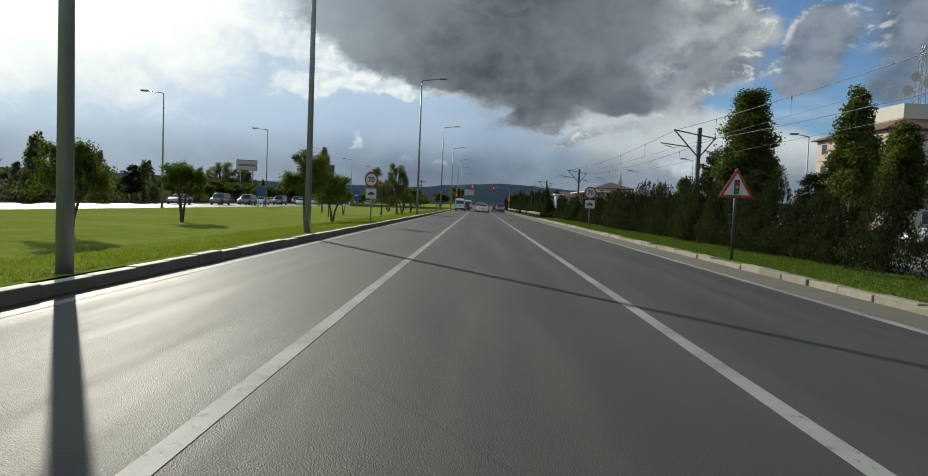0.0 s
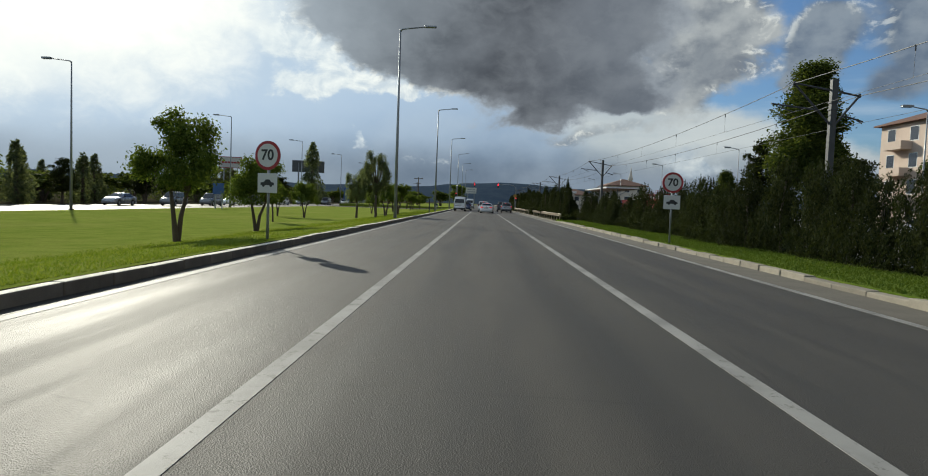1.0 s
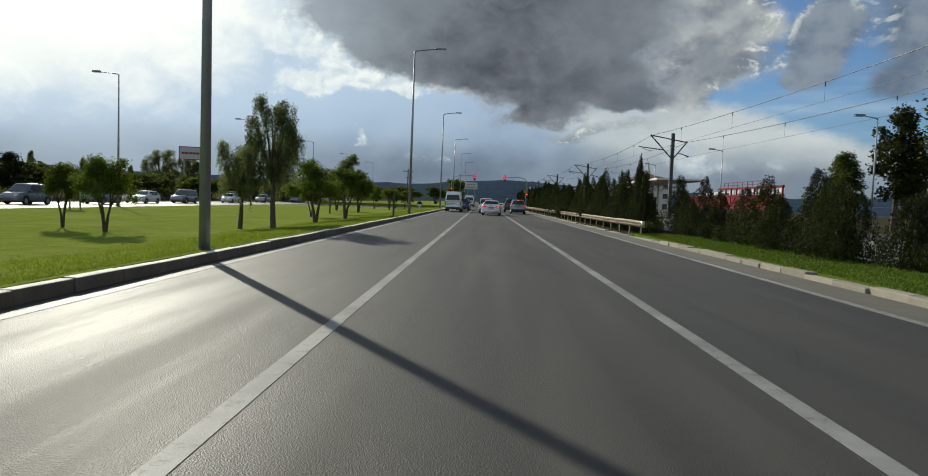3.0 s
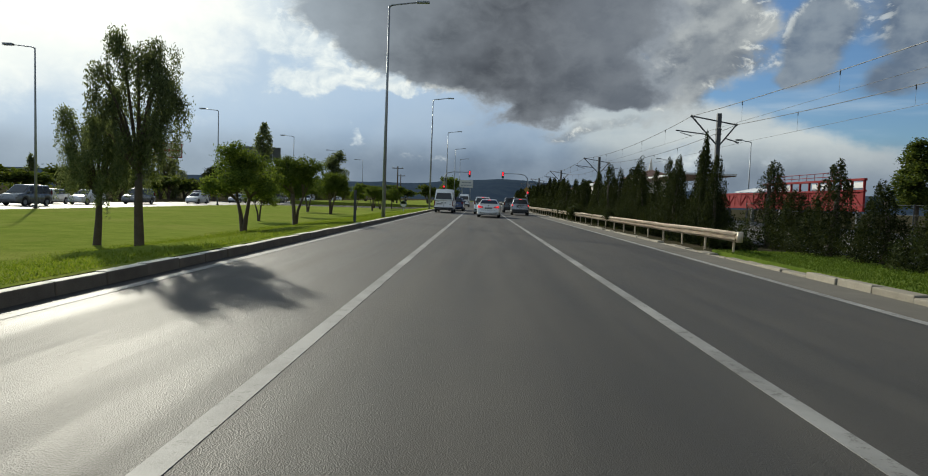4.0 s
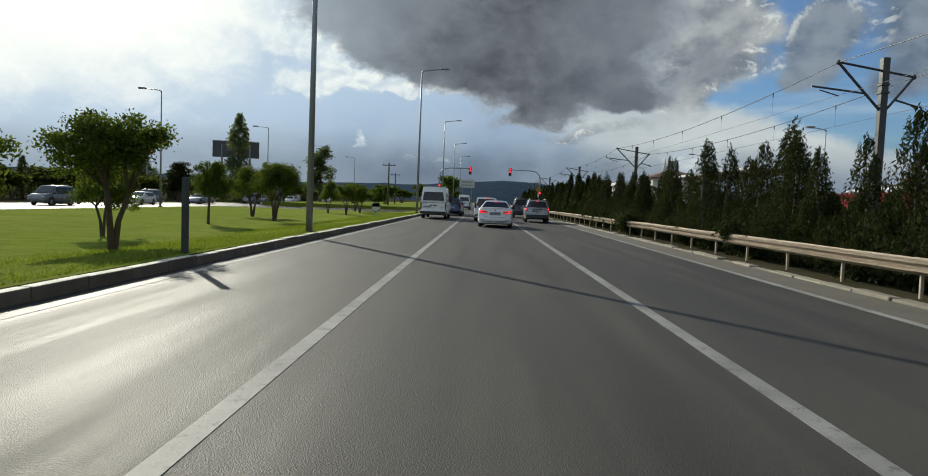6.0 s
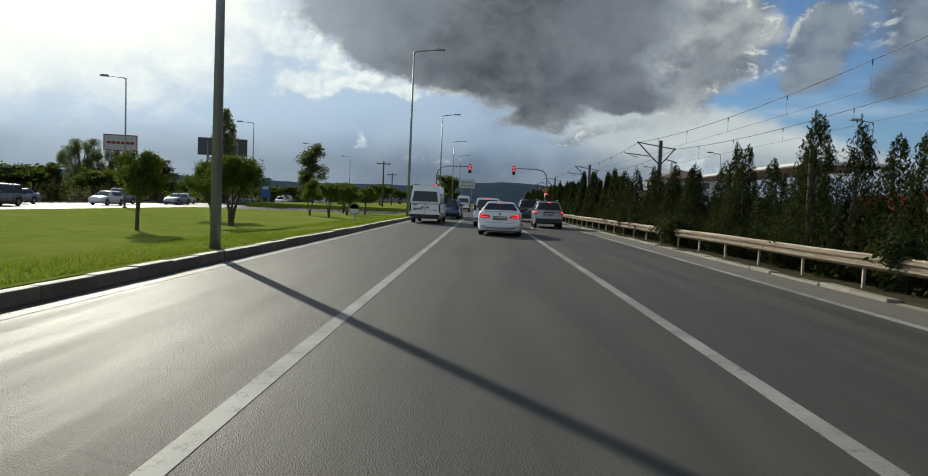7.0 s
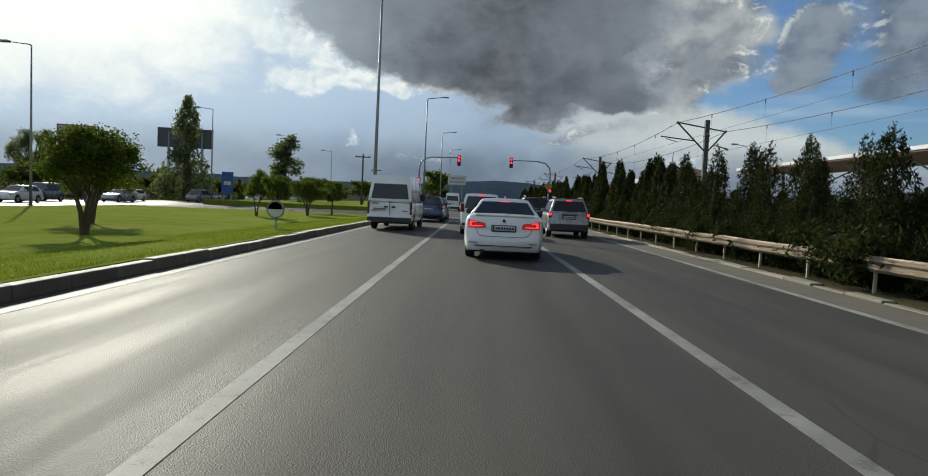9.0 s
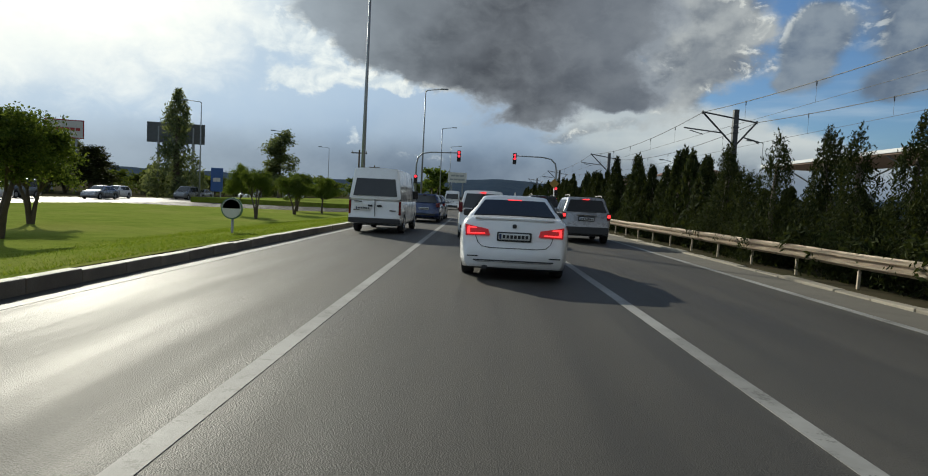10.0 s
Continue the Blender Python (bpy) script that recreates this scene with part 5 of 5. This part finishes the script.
CW = vehicle("hatchback", pose(-40, 160, -0.5, 0, 0, 180), HATCH, WHITE, "white hatchback on the oncoming carriageway", "car", ONC, False)
CS = vehicle("sedan", pose(-42, 132, -0.5, 0, 0, 180), SEDAN, SILVER, "silver sedan on the oncoming carriageway", "car", ONC, False)
CG = vehicle("minivan", pose(-39, 150, -0.5, 0, 0, 180), MPV, GREYPAINT, "grey people carrier on the oncoming carriageway", "car", ONC, False)
for i, (x, y) in enumerate(((-42.5, 158), (-39.5, 169), (-43, 176), (-39.4, 184), (-42.6, 192), (-40, 201), (-43, 209), (-39.5, 220), (-42.5, 232), (-40, 244), (-42.8, 256), (-39.6, 270), (-42, 284), (-39.6, 140))):
    copy_thing((CW, CS, CG)[i * 2 % 3], pose(x, y, -0.5, 0, 0, 180))
PARK = "cars parked beyond the tram line"
PW = vehicle("hatchback", pose(24, 62, 0.02, 0, 0, 90), HATCH, WHITE, "white hatchback parked beyond the hedge", "car", PARK, False)
for x, y, a in ((24.5, 66.5, 95), (24.2, 71.5, 88), (23.8, 84, 92), (24, 88.5, 90), (24.3, 98, 90), (25, 103, 90)):
    copy_thing(PW, pose(x, y, 0.02, 0, 0, a))


# ---- signals and boards at the crossing ----
SIG_OFF = material("signal_dark", (0.02, 0.02, 0.02), None, 0.4)
SIG_RED = glow("signal_red", (1.0, 0.025, 0.045), 2.4)


def signal_head(parent, x, y, z, h=0.95):
    bm = bmesh.new()
    box(bm, (x - 0.16, y - 0.12, z - h / 2), (x + 0.16, y + 0.12, z + h / 2), 0.03, 2)
    head = part("signal_head", bm, BLACK, parent, "black three-lamp signal head, red lit")
    for k in (1, 0, -1):
        zz = z + k * h * 0.31
        bm = bmesh.new()
        disc(bm, (x, y - 0.125, zz), 0.105, (0, 1, 0), 0.03, 20)
        part("lamp", bm, SIG_RED if k == 1 or (k == 0 and h > 0.8) else SIG_OFF, head)
        bm = bmesh.new()
        n = 10
        a = [(x + 0.12 * math.cos(math.pi * i / n), zz + 0.12 * math.sin(math.pi * i / n)) for i in range(n + 1)]
        for p, q in zip(a, a[1:]):
            vs = [bm.verts.new((p[0], y - 0.12, p[1])), bm.verts.new((q[0], y - 0.12, q[1])), bm.verts.new((q[0], y - 0.30, q[1])), bm.verts.new((p[0], y - 0.30, p[1]))]
            bm.faces.new(vs)
        bmesh.ops.remove_doubles(bm, verts=bm.verts[:], dist=1e-4)
        bmesh.ops.solidify(bm, geom=bm.faces[:], thickness=0.006)
        part("visor", bm, BLACK, head)


def traffic_light(m, s):
    root = base("traffic_light", m, "grey signal mast with an arm over the road, red light on", "traffic light", "traffic lights at the crossing")
    bm = bmesh.new()
    tube(bm, [(0, 0, -0.1), (0, 0, 4.1), (s * 0.12, 0, 4.7), (s * 0.5, 0, 5.08), (s * 1.2, 0, 5.22), (s * 3.65, 0, 5.26)], [0.085, 0.075, 0.07, 0.06, 0.055, 0.045], 10)
    part("mast", bm, GALV, root, smooth=True)
    signal_head(root, s * 3.65, 0, 5.0)
    signal_head(root, 0, -0.2, 2.85 if s > 0 else 2.35, 0.75)
    return root


traffic_light(pose(-5.35, 186.6, 0), 1)
traffic_light(pose(6.75, 186.6, 0), -1)
YELLOW = material("sign_yellow", (0.33, 0.20, 0.035), None, 0.5)
DS = base("priority_sign", pose(6.55, 186.0, 0.05), "yellow diamond priority sign on a post", "road sign")
sign_post(DS, 3.3)
bm = bmesh.new()
vs = box(bm, (-0.30, -0.06, -0.30), (0.30, -0.04, 0.30), 0.01)
bmesh.ops.rotate(bm, verts=bm.verts[:], cent=(0, 0, 0), matrix=Matrix.Rotation(radians(45), 3, "Y"))
bmesh.ops.translate(bm, verts=bm.verts[:], vec=(0, 0, 2.95))
part("plate", bm, YELLOW, DS)


def board(name, m, w, h, foot, face, label, category, border=None, rows=()):
    """A framed board on two posts; rows of plain bars stand for lettering."""
    root = base(name, m, label, category)
    for sd in (-1, 1):
        bm = bmesh.new()
        tube(bm, [(sd * w * 0.3, 0.1, -0.8), (sd * w * 0.3, 0.1, foot + h * 0.8)], 0.02 * w + 0.05, 8)
        part("post", bm, GALV, root)
    bm = bmesh.new()
    box(bm, (-w / 2, -0.06, foot), (w / 2, 0.06, foot + h), 0.02)
    pan = part("panel", bm, border or face, root)
    bm = bmesh.new()
    e = 0.06 * h
    box(bm, (-w / 2 + e, -0.075, foot + e), (w / 2 - e, -0.05, foot + h - e))
    part("face", bm, face, pan)
    for z, n, k, mat in rows:
        bm = bmesh.new()
        bars(bm, -w * k, w * k, foot + h * z, h * 0.16, -0.08, n, w * 0.02)
        part("lettering_bar", bm, mat, pan)
    return root


BLUEP = material("panel_blue", (0.03, 0.09, 0.28), None, 0.5)
GREENP = material("panel_green", (0.10, 0.19, 0.12), None, 0.5)
DARKP = material("panel_dark", (0.10, 0.11, 0.12), None, 0.6, scale=2.0)
board("direction_board", pose(-3.1, 232, 0), 2.9, 1.6, 3.9, SIGNWHITE, "white direction board over the road with lines of lettering", "road sign", None, ((0.3, 4, 0.4, GALV), (0.68, 3, 0.35, GALV)))
board("billboard", pose(-76, 248, -0.5, 0, 0, 18), 6.4, 3.4, 9.6, SIGNWHITE, "billboard with a red frame and red lettering on tall posts", "billboard", SIGNRED, ((0.5, 6, 0.4, SIGNRED),))
board("billboard", pose(-48.5, 233.5, -0.5, 0, 0, 12), 8.7, 3.2, 8.6, DARKP, "dark hoarding behind the conical conifer", "billboard", None)
board("sign_panel", pose(-33.0, 212, -0.4, 0, 0, 5), 1.5, 3.0, 1.2, BLUEP, "upright blue panel beside the trees", "sign", None, ((0.5, 2, 0.3, SIGNWHITE),))
board("sign_panel", pose(-31, 131, -0.4, 0, 0, 5), 1.3, 1.3, 1.6, BLUEP, "small blue panel at the edge of the median", "sign", None)
GL = base("garden_sign", pose(-6.6, 148.2, -0.25), "round white and green emblem sign standing in the grass", "sign")
sign_post(GL, 0.8)
bm = bmesh.new()
disc(bm, (0, -0.05, 0.98), 0.29, (0, 1, 0), 0.05, 36)
part("disc", bm, GREENP, GL)
bm = bmesh.new()
disc(bm, (0, -0.082, 0.98), 0.255, (0, 1, 0), 0.012, 30)
part("emblem", bm, SIGNWHITE, GL, "plain white round emblem")
bm = bmesh.new()
vs = [bm.verts.new((0.24 * math.cos(a), -0.092, 0.98 + 0.24 * math.sin(a))) for a in [math.pi * k / 18 for k in range(19)]]
f = bm.faces.new(vs)
bmesh.ops.solidify(bm, geom=[f], thickness=0.004)
part("field", bm, GREENP, GL, "dark green upper half")
WOODPOLE = base("utility_pole", pose(-16.3, 219, 0), "dark wooden utility pole with a crossarm", "utility pole", "utility poles")
bm = bmesh.new()
tube(bm, [(0, 0, -1), (0, 0, 7.4)], [0.16, 0.11], 8)
part("pole", bm, BARK, WOODPOLE, smooth=True)
bm = bmesh.new()
box(bm, (-1.1, -0.06, 6.9), (1.1, 0.06, 7.05), 0.01)
part("crossarm", bm, BARK, WOODPOLE)
for x in (-0.95, 0, 0.95):
    bm = bmesh.new()
    tube(bm, [(x, 0, 7.05), (x, 0, 7.2), (x, 0, 7.3)], [0.05, 0.06, 0.02], 8)
    part("insulator", bm, CONCRETE, WOODPOLE)
copy_thing(WOODPOLE, pose(-21, 262, 0))


# ---- buildings ----
PINK = material("plaster_pink", (0.56, 0.45, 0.37), (0.47, 0.37, 0.30), 0.9, scale=0.6, fine=20.0)
CREAM = material("plaster_cream", (0.60, 0.55, 0.47), (0.5, 0.46, 0.4), 0.9, scale=0.6, fine=20.0)
BROWNWALL = material("wall_brown", (0.20, 0.13, 0.09), (0.15, 0.1, 0.075), 0.85, scale=0.5, fine=15.0)
REDSTEEL = material("red_steel", (0.21, 0.010, 0.013), (0.12, 0.007, 0.009), 0.75, scale=0.8, fine=12.0, spec=0.15)
ROOF = material("roof_tiles", (0.16, 0.08, 0.055), (0.1, 0.055, 0.04), 0.85, scale=1.5, fine=14.0, bump=0.6)
GLASS = material("window_glass", (0.02, 0.024, 0.03), (0.035, 0.04, 0.05), 0.08, spec=0.8, scale=0.4)
WHITEROOF = material("white_sheet_roof", (0.68, 0.68, 0.67), (0.55, 0.55, 0.54), 0.5, scale=0.8, fine=10.0)


def house(name, x0, x1, y0, y1, h, storeys, wall, label, roof="hip", z=0.03, balcony=False, cols=4):
    root = base(name, pose((x0 + x1) / 2, (y0 + y1) / 2, z), label, "building", "buildings beside the road")
    a, b = (x1 - x0) / 2, (y1 - y0) / 2
    bm = bmesh.new()
    box(bm, (-a, -b, -0.6), (a, b, h))
    part("wall", bm, wall, root)
    bm = bmesh.new()
    if roof == "hip":
        e = 0.7
        lo = [bm.verts.new(p) for p in ((-a - e, -b - e, h), (a + e, -b - e, h), (a + e, b + e, h), (-a - e, b + e, h))]
        mi = [bm.verts.new(p) for p in ((-a - e, -b - e, h + 0.18), (a + e, -b - e, h + 0.18), (a + e, b + e, h + 0.18), (-a - e, b + e, h + 0.18))]
        r = min(a, b)
        hi = [bm.verts.new(p) for p in ((-a + r * 0.95, -b + r * 0.95, h + r * 0.4), (a - r * 0.95, -b + r * 0.95, h + r * 0.4), (a - r * 0.95, b - r * 0.95, h + r * 0.4), (-a + r * 0.95, b - r * 0.95, h + r * 0.4))]
        bm.faces.new(lo[::-1])
        for A, B in ((lo, mi), (mi, hi)):
            for k in range(4):
                bm.faces.new((A[k], A[(k + 1) % 4], B[(k + 1) % 4], B[k]))
        bm.faces.new(hi)
        part("roof", bm, ROOF, root)
    else:
        box(bm, (-a - 0.35, -b - 0.35, h), (a + 0.35, b + 0.35, h + 0.4), 0.03)
        part("roof", bm, WHITEROOF, root)
    sh = h / storeys
    for f in range(storeys):
        zz = f * sh
        for face, half in (("front", a), ("side", b)):
            for k in range(cols):
                c = -half + (k + 0.5) * 2 * half / cols
                w = min(0.75, half / cols * 0.55)
                for nm, mat, grow, out in (("window", GLASS, 0.0, 0.02), ("window_frame", WHITEROOF, 0.09, 0.008)):
                    bm = bmesh.new()
                    lo, hi = (c - w - grow, zz + sh * 0.32 - grow), (c + w + grow, zz + sh * 0.82 + grow)
                    if face == "front":
                        box(bm, (lo[0], -b - out - 0.01, lo[1]), (hi[0], -b + 0.05, hi[1]))
                    else:
                        box(bm, (-a - out - 0.01, lo[0], lo[1]), (-a + 0.05, hi[0], hi[1]))
                    part(nm, bm, mat, root)
        if balcony and f:
            for c in (-b * 0.5, b * 0.5):
                bm = bmesh.new()
                box(bm, (-a - 1.4, c - 1.9, zz - 0.08), (-a, c + 1.9, zz + 0.10), 0.02)
                bal = part("balcony", bm, wall, root)
                bm = bmesh.new()
                box(bm, (-a - 1.4, c - 1.9, zz + 0.1), (-a - 1.28, c + 1.9, zz + 1.0))
                box(bm, (-a - 1.28, c - 1.9, zz + 0.1), (-a, c - 1.78, zz + 1.0))
                part("parapet", bm, wall, bal)
    return root


PB = house("apartment_house", 54, 70, 128, 146, 13.6, 4, PINK, "pink plastered apartment house with balconies and a brown roof", balcony=True)
bm = bmesh.new()
box(bm, (-3, -4, 13.6), (4, 4, 18.0), 0.05)
part("roof_room", bm, CREAM, PB)
# lattice mast with dishes on the roof
MAST = base("antenna_mast", pose(63, 136, 18.0), "lattice antenna mast with white dishes on the roof", "antenna")
for sx, sy in ((-1, -1), (1, -1), (1, 1), (-1, 1)):
    bm = bmesh.new()
    tube(bm, [(sx * 0.55, sy * 0.55, 0), (sx * 0.2, sy * 0.2, 9)], 0.05, 6)
    part("leg", bm, GALV, MAST)
for k in range(8):
    w0, w1 = 0.55 - 0.35 * k / 8, 0.55 - 0.35 * (k + 1) / 8
    bm = bmesh.new()
    for sx, sy, tx, tyy in ((-1, -1, 1, -1), (1, -1, 1, 1), (1, 1, -1, 1), (-1, 1, -1, -1)):
        tube(bm, [(sx * w0, sy * w0, 9 * k / 8), (tx * w1, tyy * w1, 9 * (k + 1) / 8)], 0.03, 5)
    part("brace", bm, GALV, MAST)
for x, z, r in ((-2.2, 2.2, 0.8), (-1.2, 4.2, 0.7), (0.6, 3.4, 0.75)):
    bm = bmesh.new()
    tube(bm, [(x, -0.7, z), (x, -0.55, z), (x, -0.3, z)], [r, r * 0.85, 0.15], 20)
    part("dish", bm, SIGNWHITE, MAST)
    bm = bmesh.new()
    tube(bm, [(x, -0.3, z), (0, 0, z)], 0.06, 6)
    part("bracket", bm, GALV, MAST)
house("house", 22, 31, 238, 250, 4.6, 2, CREAM, "cream two-storey house with a tiled roof", cols=3)
house("house", 40, 52, 262, 276, 8.5, 3, CREAM, "cream three-storey house with a tiled roof", cols=3)

def red_gantry():
    """Red steel decking on legs, stacked beside the side street, with railings above and white sheets behind."""
    root = base("red_gantry", pose(21.0, 129.6, 0.03), "long red steel decking frame with railings and white sheets", "steel frame", "buildings beside the road")
    length = 24.0
    for name, z0, z1, y0, y1 in (("lower_beam", 1.30, 1.50, 0.0, length), ("middle_beam", 2.40, 2.52, 0.0, length), ("top_beam", 3.02, 3.16, 0.0, 12.5)):
        bm = bmesh.new()
        box(bm, (-0.09, y0, z0), (0.09, y1, z1), 0.012)
        part(name, bm, REDSTEEL, root)
    for k in range(21):
        y = 0.1 + k * 1.18
        top = 3.05 if y < 12.5 else 2.45
        bm = bmesh.new()
        box(bm, (-0.06, y - 0.05, 1.35), (0.06, y + 0.05, top), 0.008)
        part("upright", bm, REDSTEEL, root)
        if k < 20:
            bm = bmesh.new()
            box(bm, (-0.02, y + 0.06, 1.48), (0.02, y + 1.10, 2.42), 0.006)
            pan = part("panel", bm, REDSTEEL, root)
            bm = bmesh.new()
            a, b = ((1.55, 2.35), (2.35, 1.55))[k % 2]
            tube(bm, [(-0.05, y + 0.08, a), (-0.05, y + 1.08, b)], 0.03, 6)
            part("brace", bm, REDSTEEL, pan)
        if k in (1, 2, 4, 5, 8, 9):
            bm = bmesh.new()
            box(bm, (0.7, y + 0.1, 2.55), (0.74, y + 1.05, 3.0), 0.006)
            part("sheet", bm, WHITEROOF, root, "white sheet behind the frame")
    for k in range(6):
        bm = bmesh.new()
        box(bm, (-0.1, 0.4 + k * 4.6, -0.2), (0.1, 0.6 + k * 4.6, 1.32), 0.015)
        part("leg", bm, DARKP, root, "dark steel leg")
    for z in (3.38, 3.62):
        bm = bmesh.new()
        tube(bm, [(0.3, 3.0, z), (0.3, 12.0, z)], 0.022, 6)
        part("railing", bm, REDSTEEL, root)
    for k in range(10):
        bm = bmesh.new()
        tube(bm, [(0.3, 3.0 + k, 3.1), (0.3, 3.0 + k, 3.64)], 0.02, 6)
        part("baluster", bm, REDSTEEL, root)
    bm = bmesh.new()
    bmesh.ops.create_grid(bm, x_segments=2, y_segments=8, size=0.5)
    for v in bm.verts:
        v.co = Vector((1.6 + v.co.x * 3.2, 15.5 + v.co.y * 5.0, 2.62 + 0.35 * (1 - abs(v.co.x) * 2) + 0.04 * math.sin(v.co.y * 30)))
    bmesh.ops.solidify(bm, geom=bm.faces[:], thickness=0.04)
    part("roof_sheet", bm, WHITEROOF, root, "white corrugated roof sheet")


red_gantry()


def tram_station():
    """A long platform under a flat canopy with a white edge, beside the tracks."""
    root = base("tram_station", pose(18.6, 153.9, 0.03), "tram stop with a long flat white-edged canopy on columns", "tram stop", "buildings beside the road")
    length, depth = 20.0, 5.0
    bm = bmesh.new()
    box(bm, (0.6, 0, -0.4), (depth, length, 0.55), 0.03)
    part("platform", bm, CONCRETE, root)
    bm = bmesh.new()
    box(bm, (0.06, 0.1, 4.62), (depth - 0.05, length - 0.1, 4.80))
    part("canopy", bm, BROWNWALL, root, "dark underside of the canopy")
    for lo, hi in (((0.0, 0.0, 4.70), (0.06, length, 4.90)), ((0.06, 0.0, 4.70), (depth, 0.1, 4.90)), ((0.06, length - 0.1, 4.70), (depth, length, 4.88))):
        bm = bmesh.new()
        box(bm, lo, hi, 0.01)
        part("fascia", bm, WHITEROOF, root, "white sheet edge")
    for k in range(4):
        y = 2.5 + k * 5.0
        bm = bmesh.new()
        tube(bm, [(2.2, y, 0.7), (2.2, y, 3.6), (2.2, y, 4.66)], [0.13, 0.11, 0.11], 10)
        col = part("column", bm, GALV, root, smooth=True)
        for sx in (-1, 1):
            bm = bmesh.new()
            tube(bm, [(2.2, y, 3.5), (2.2 + sx * 1.9, y, 4.63)], 0.05, 6)
            part("strut", bm, GALV, col)
    for k in range(2):
        bm = bmesh.new()
        box(bm, (3.6, 4.0 + k * 9.5, 0.5), (3.68, 8.5 + k * 9.5, 2.9), 0.01)
        wall = part("back_panel", bm, GLASS, root, "dark glass back panel")
        bm = bmesh.new()
        box(bm, (3.52, 5.2 + k * 9.5, 1.6), (3.60, 6.6 + k * 9.5, 2.6), 0.01)
        part("poster", bm, (BLUEP, SIGNWHITE)[k % 2], wall)
    root.scale = (1, 1, 0.91)


tram_station()
house("kiosk", 18.9, 20.6, 200.5, 204.0, 4.3, 1, CREAM, "small cream hut with a flat roof beyond the tram stop", "flat", cols=1)
bm = bmesh.new()
tube(bm, [(0, 0, -0.5), (0, 0, 14), (0, 0, 14.4), (0, 0, 16), (0, 0, 20)], [1.0, 0.8, 1.15, 0.7, 0.03], 14)
tagged(part("minaret", bm, CREAM, smooth=True), "slender pale minaret with a pointed cap, far off", "minaret").matrix_world = pose(66, 345, 0)
FENCE = base("fence", pose(19.3, 0, 0.02), "dark wire fence along the tram line", "fence")
for k in range(28):
    bm = bmesh.new()
    tube(bm, [(0, 60 + 3 * k, -0.1), (0, 60 + 3 * k, 1.7)], 0.03, 6)
    part("post", bm, MASTSTEEL, FENCE)
for z in (0.3, 0.75, 1.2, 1.65):
    bm = bmesh.new()
    tube(bm, [(0, 60, z), (0, 141, z)], 0.008, 5)
    part("rail", bm, MASTSTEEL, FENCE)


# ---- hills ----
def hills():
    bm = bmesh.new()
    rows = []
    for k, (dy, f) in enumerate(((0, 0.0), (250, 0.55), (500, 0.9), (700, 1.0), (1100, 0.6))):
        row = []
        for i in range(121):
            x = -2500 + i * 41.7
            crest = 84 + 20 * noise.noise((x * 0.0011, 0.3, 0)) + 13 * noise.noise((x * 0.004, 1.3, 0)) + 4 * noise.noise((x * 0.02, 2.3, 0))
            crest += 12 * math.exp(-((x - 250) / 520) ** 2) - 14 * math.exp(-((x - 620) / 260) ** 2) - 20 * math.exp(-((x + 1000) / 500) ** 2)
            row.append(bm.verts.new((x, 2400 + dy, -2 + max(8, crest) * f + 4 * noise.noise((x * 0.01, dy * 0.01, 5)))))
        rows.append(row)
    for a, b in zip(rows, rows[1:]):
        for i in range(120):
            bm.faces.new((a[i], a[i + 1], b[i + 1], b[i]))
    tagged(part("backdrop_hills", bm, HILL_HAZE, smooth=True), "low wooded hills on the horizon, haze in their blue-grey tint", "hills", kind="structure")


hills()


# ---- grass blades near the kerbs ----
def grass_blades(name, x0, x1, y0, y1, n, mat, label):
    rng = np.random.default_rng(9)
    x = x0 + (x1 - x0) * rng.uniform(0, 1, n) ** (1.0 if x0 > 0 else 1.6)
    if x0 < 0:
        x = x1 - (x - x0)
    y = rng.uniform(y0, y1, n)
    z = np.array([ground_z(v) for v in x]) - 0.01
    a = rng.uniform(0, math.tau, n)
    h = rng.uniform(0.025, 0.065, n)
    w = 0.012
    P = np.stack([x, y, z], 1)
    d = np.stack([np.cos(a) * w, np.sin(a) * w, 0 * a], 1)
    tip = P + np.stack([rng.normal(0, 0.03, n), rng.normal(0, 0.03, n), h], 1)
    V = np.stack([P - d, P + d, tip], 1).reshape(-1, 3)
    me = bpy.data.meshes.new(name)
    me.from_pydata(V.tolist(), [], np.arange(3 * n).reshape(-1, 3).tolist())
    me.materials.append(mat)
    tagged(new(name, me), label, "grass", kind="stuff")


# Blades follow both turf tones, the median's brightened for glare.
LEAF_GRASS = leaf_material("grass_blades", (0.115, 0.185, 0.018), (0.24, 0.295, 0.05))
LEAF_GRASS_PLAIN = leaf_material("grass_blades_plain", (0.050, 0.095, 0.010), (0.105, 0.150, 0.022), 0.35)
grass_blades("grass_verge", 6.26, 8.6, 46, 111.4, 90000, LEAF_GRASS_PLAIN, "short green grass blades on the verge")
grass_blades("grass_median", -10.5, -5.3, 48, 165, 110000, LEAF_GRASS, "short green grass blades on the median")
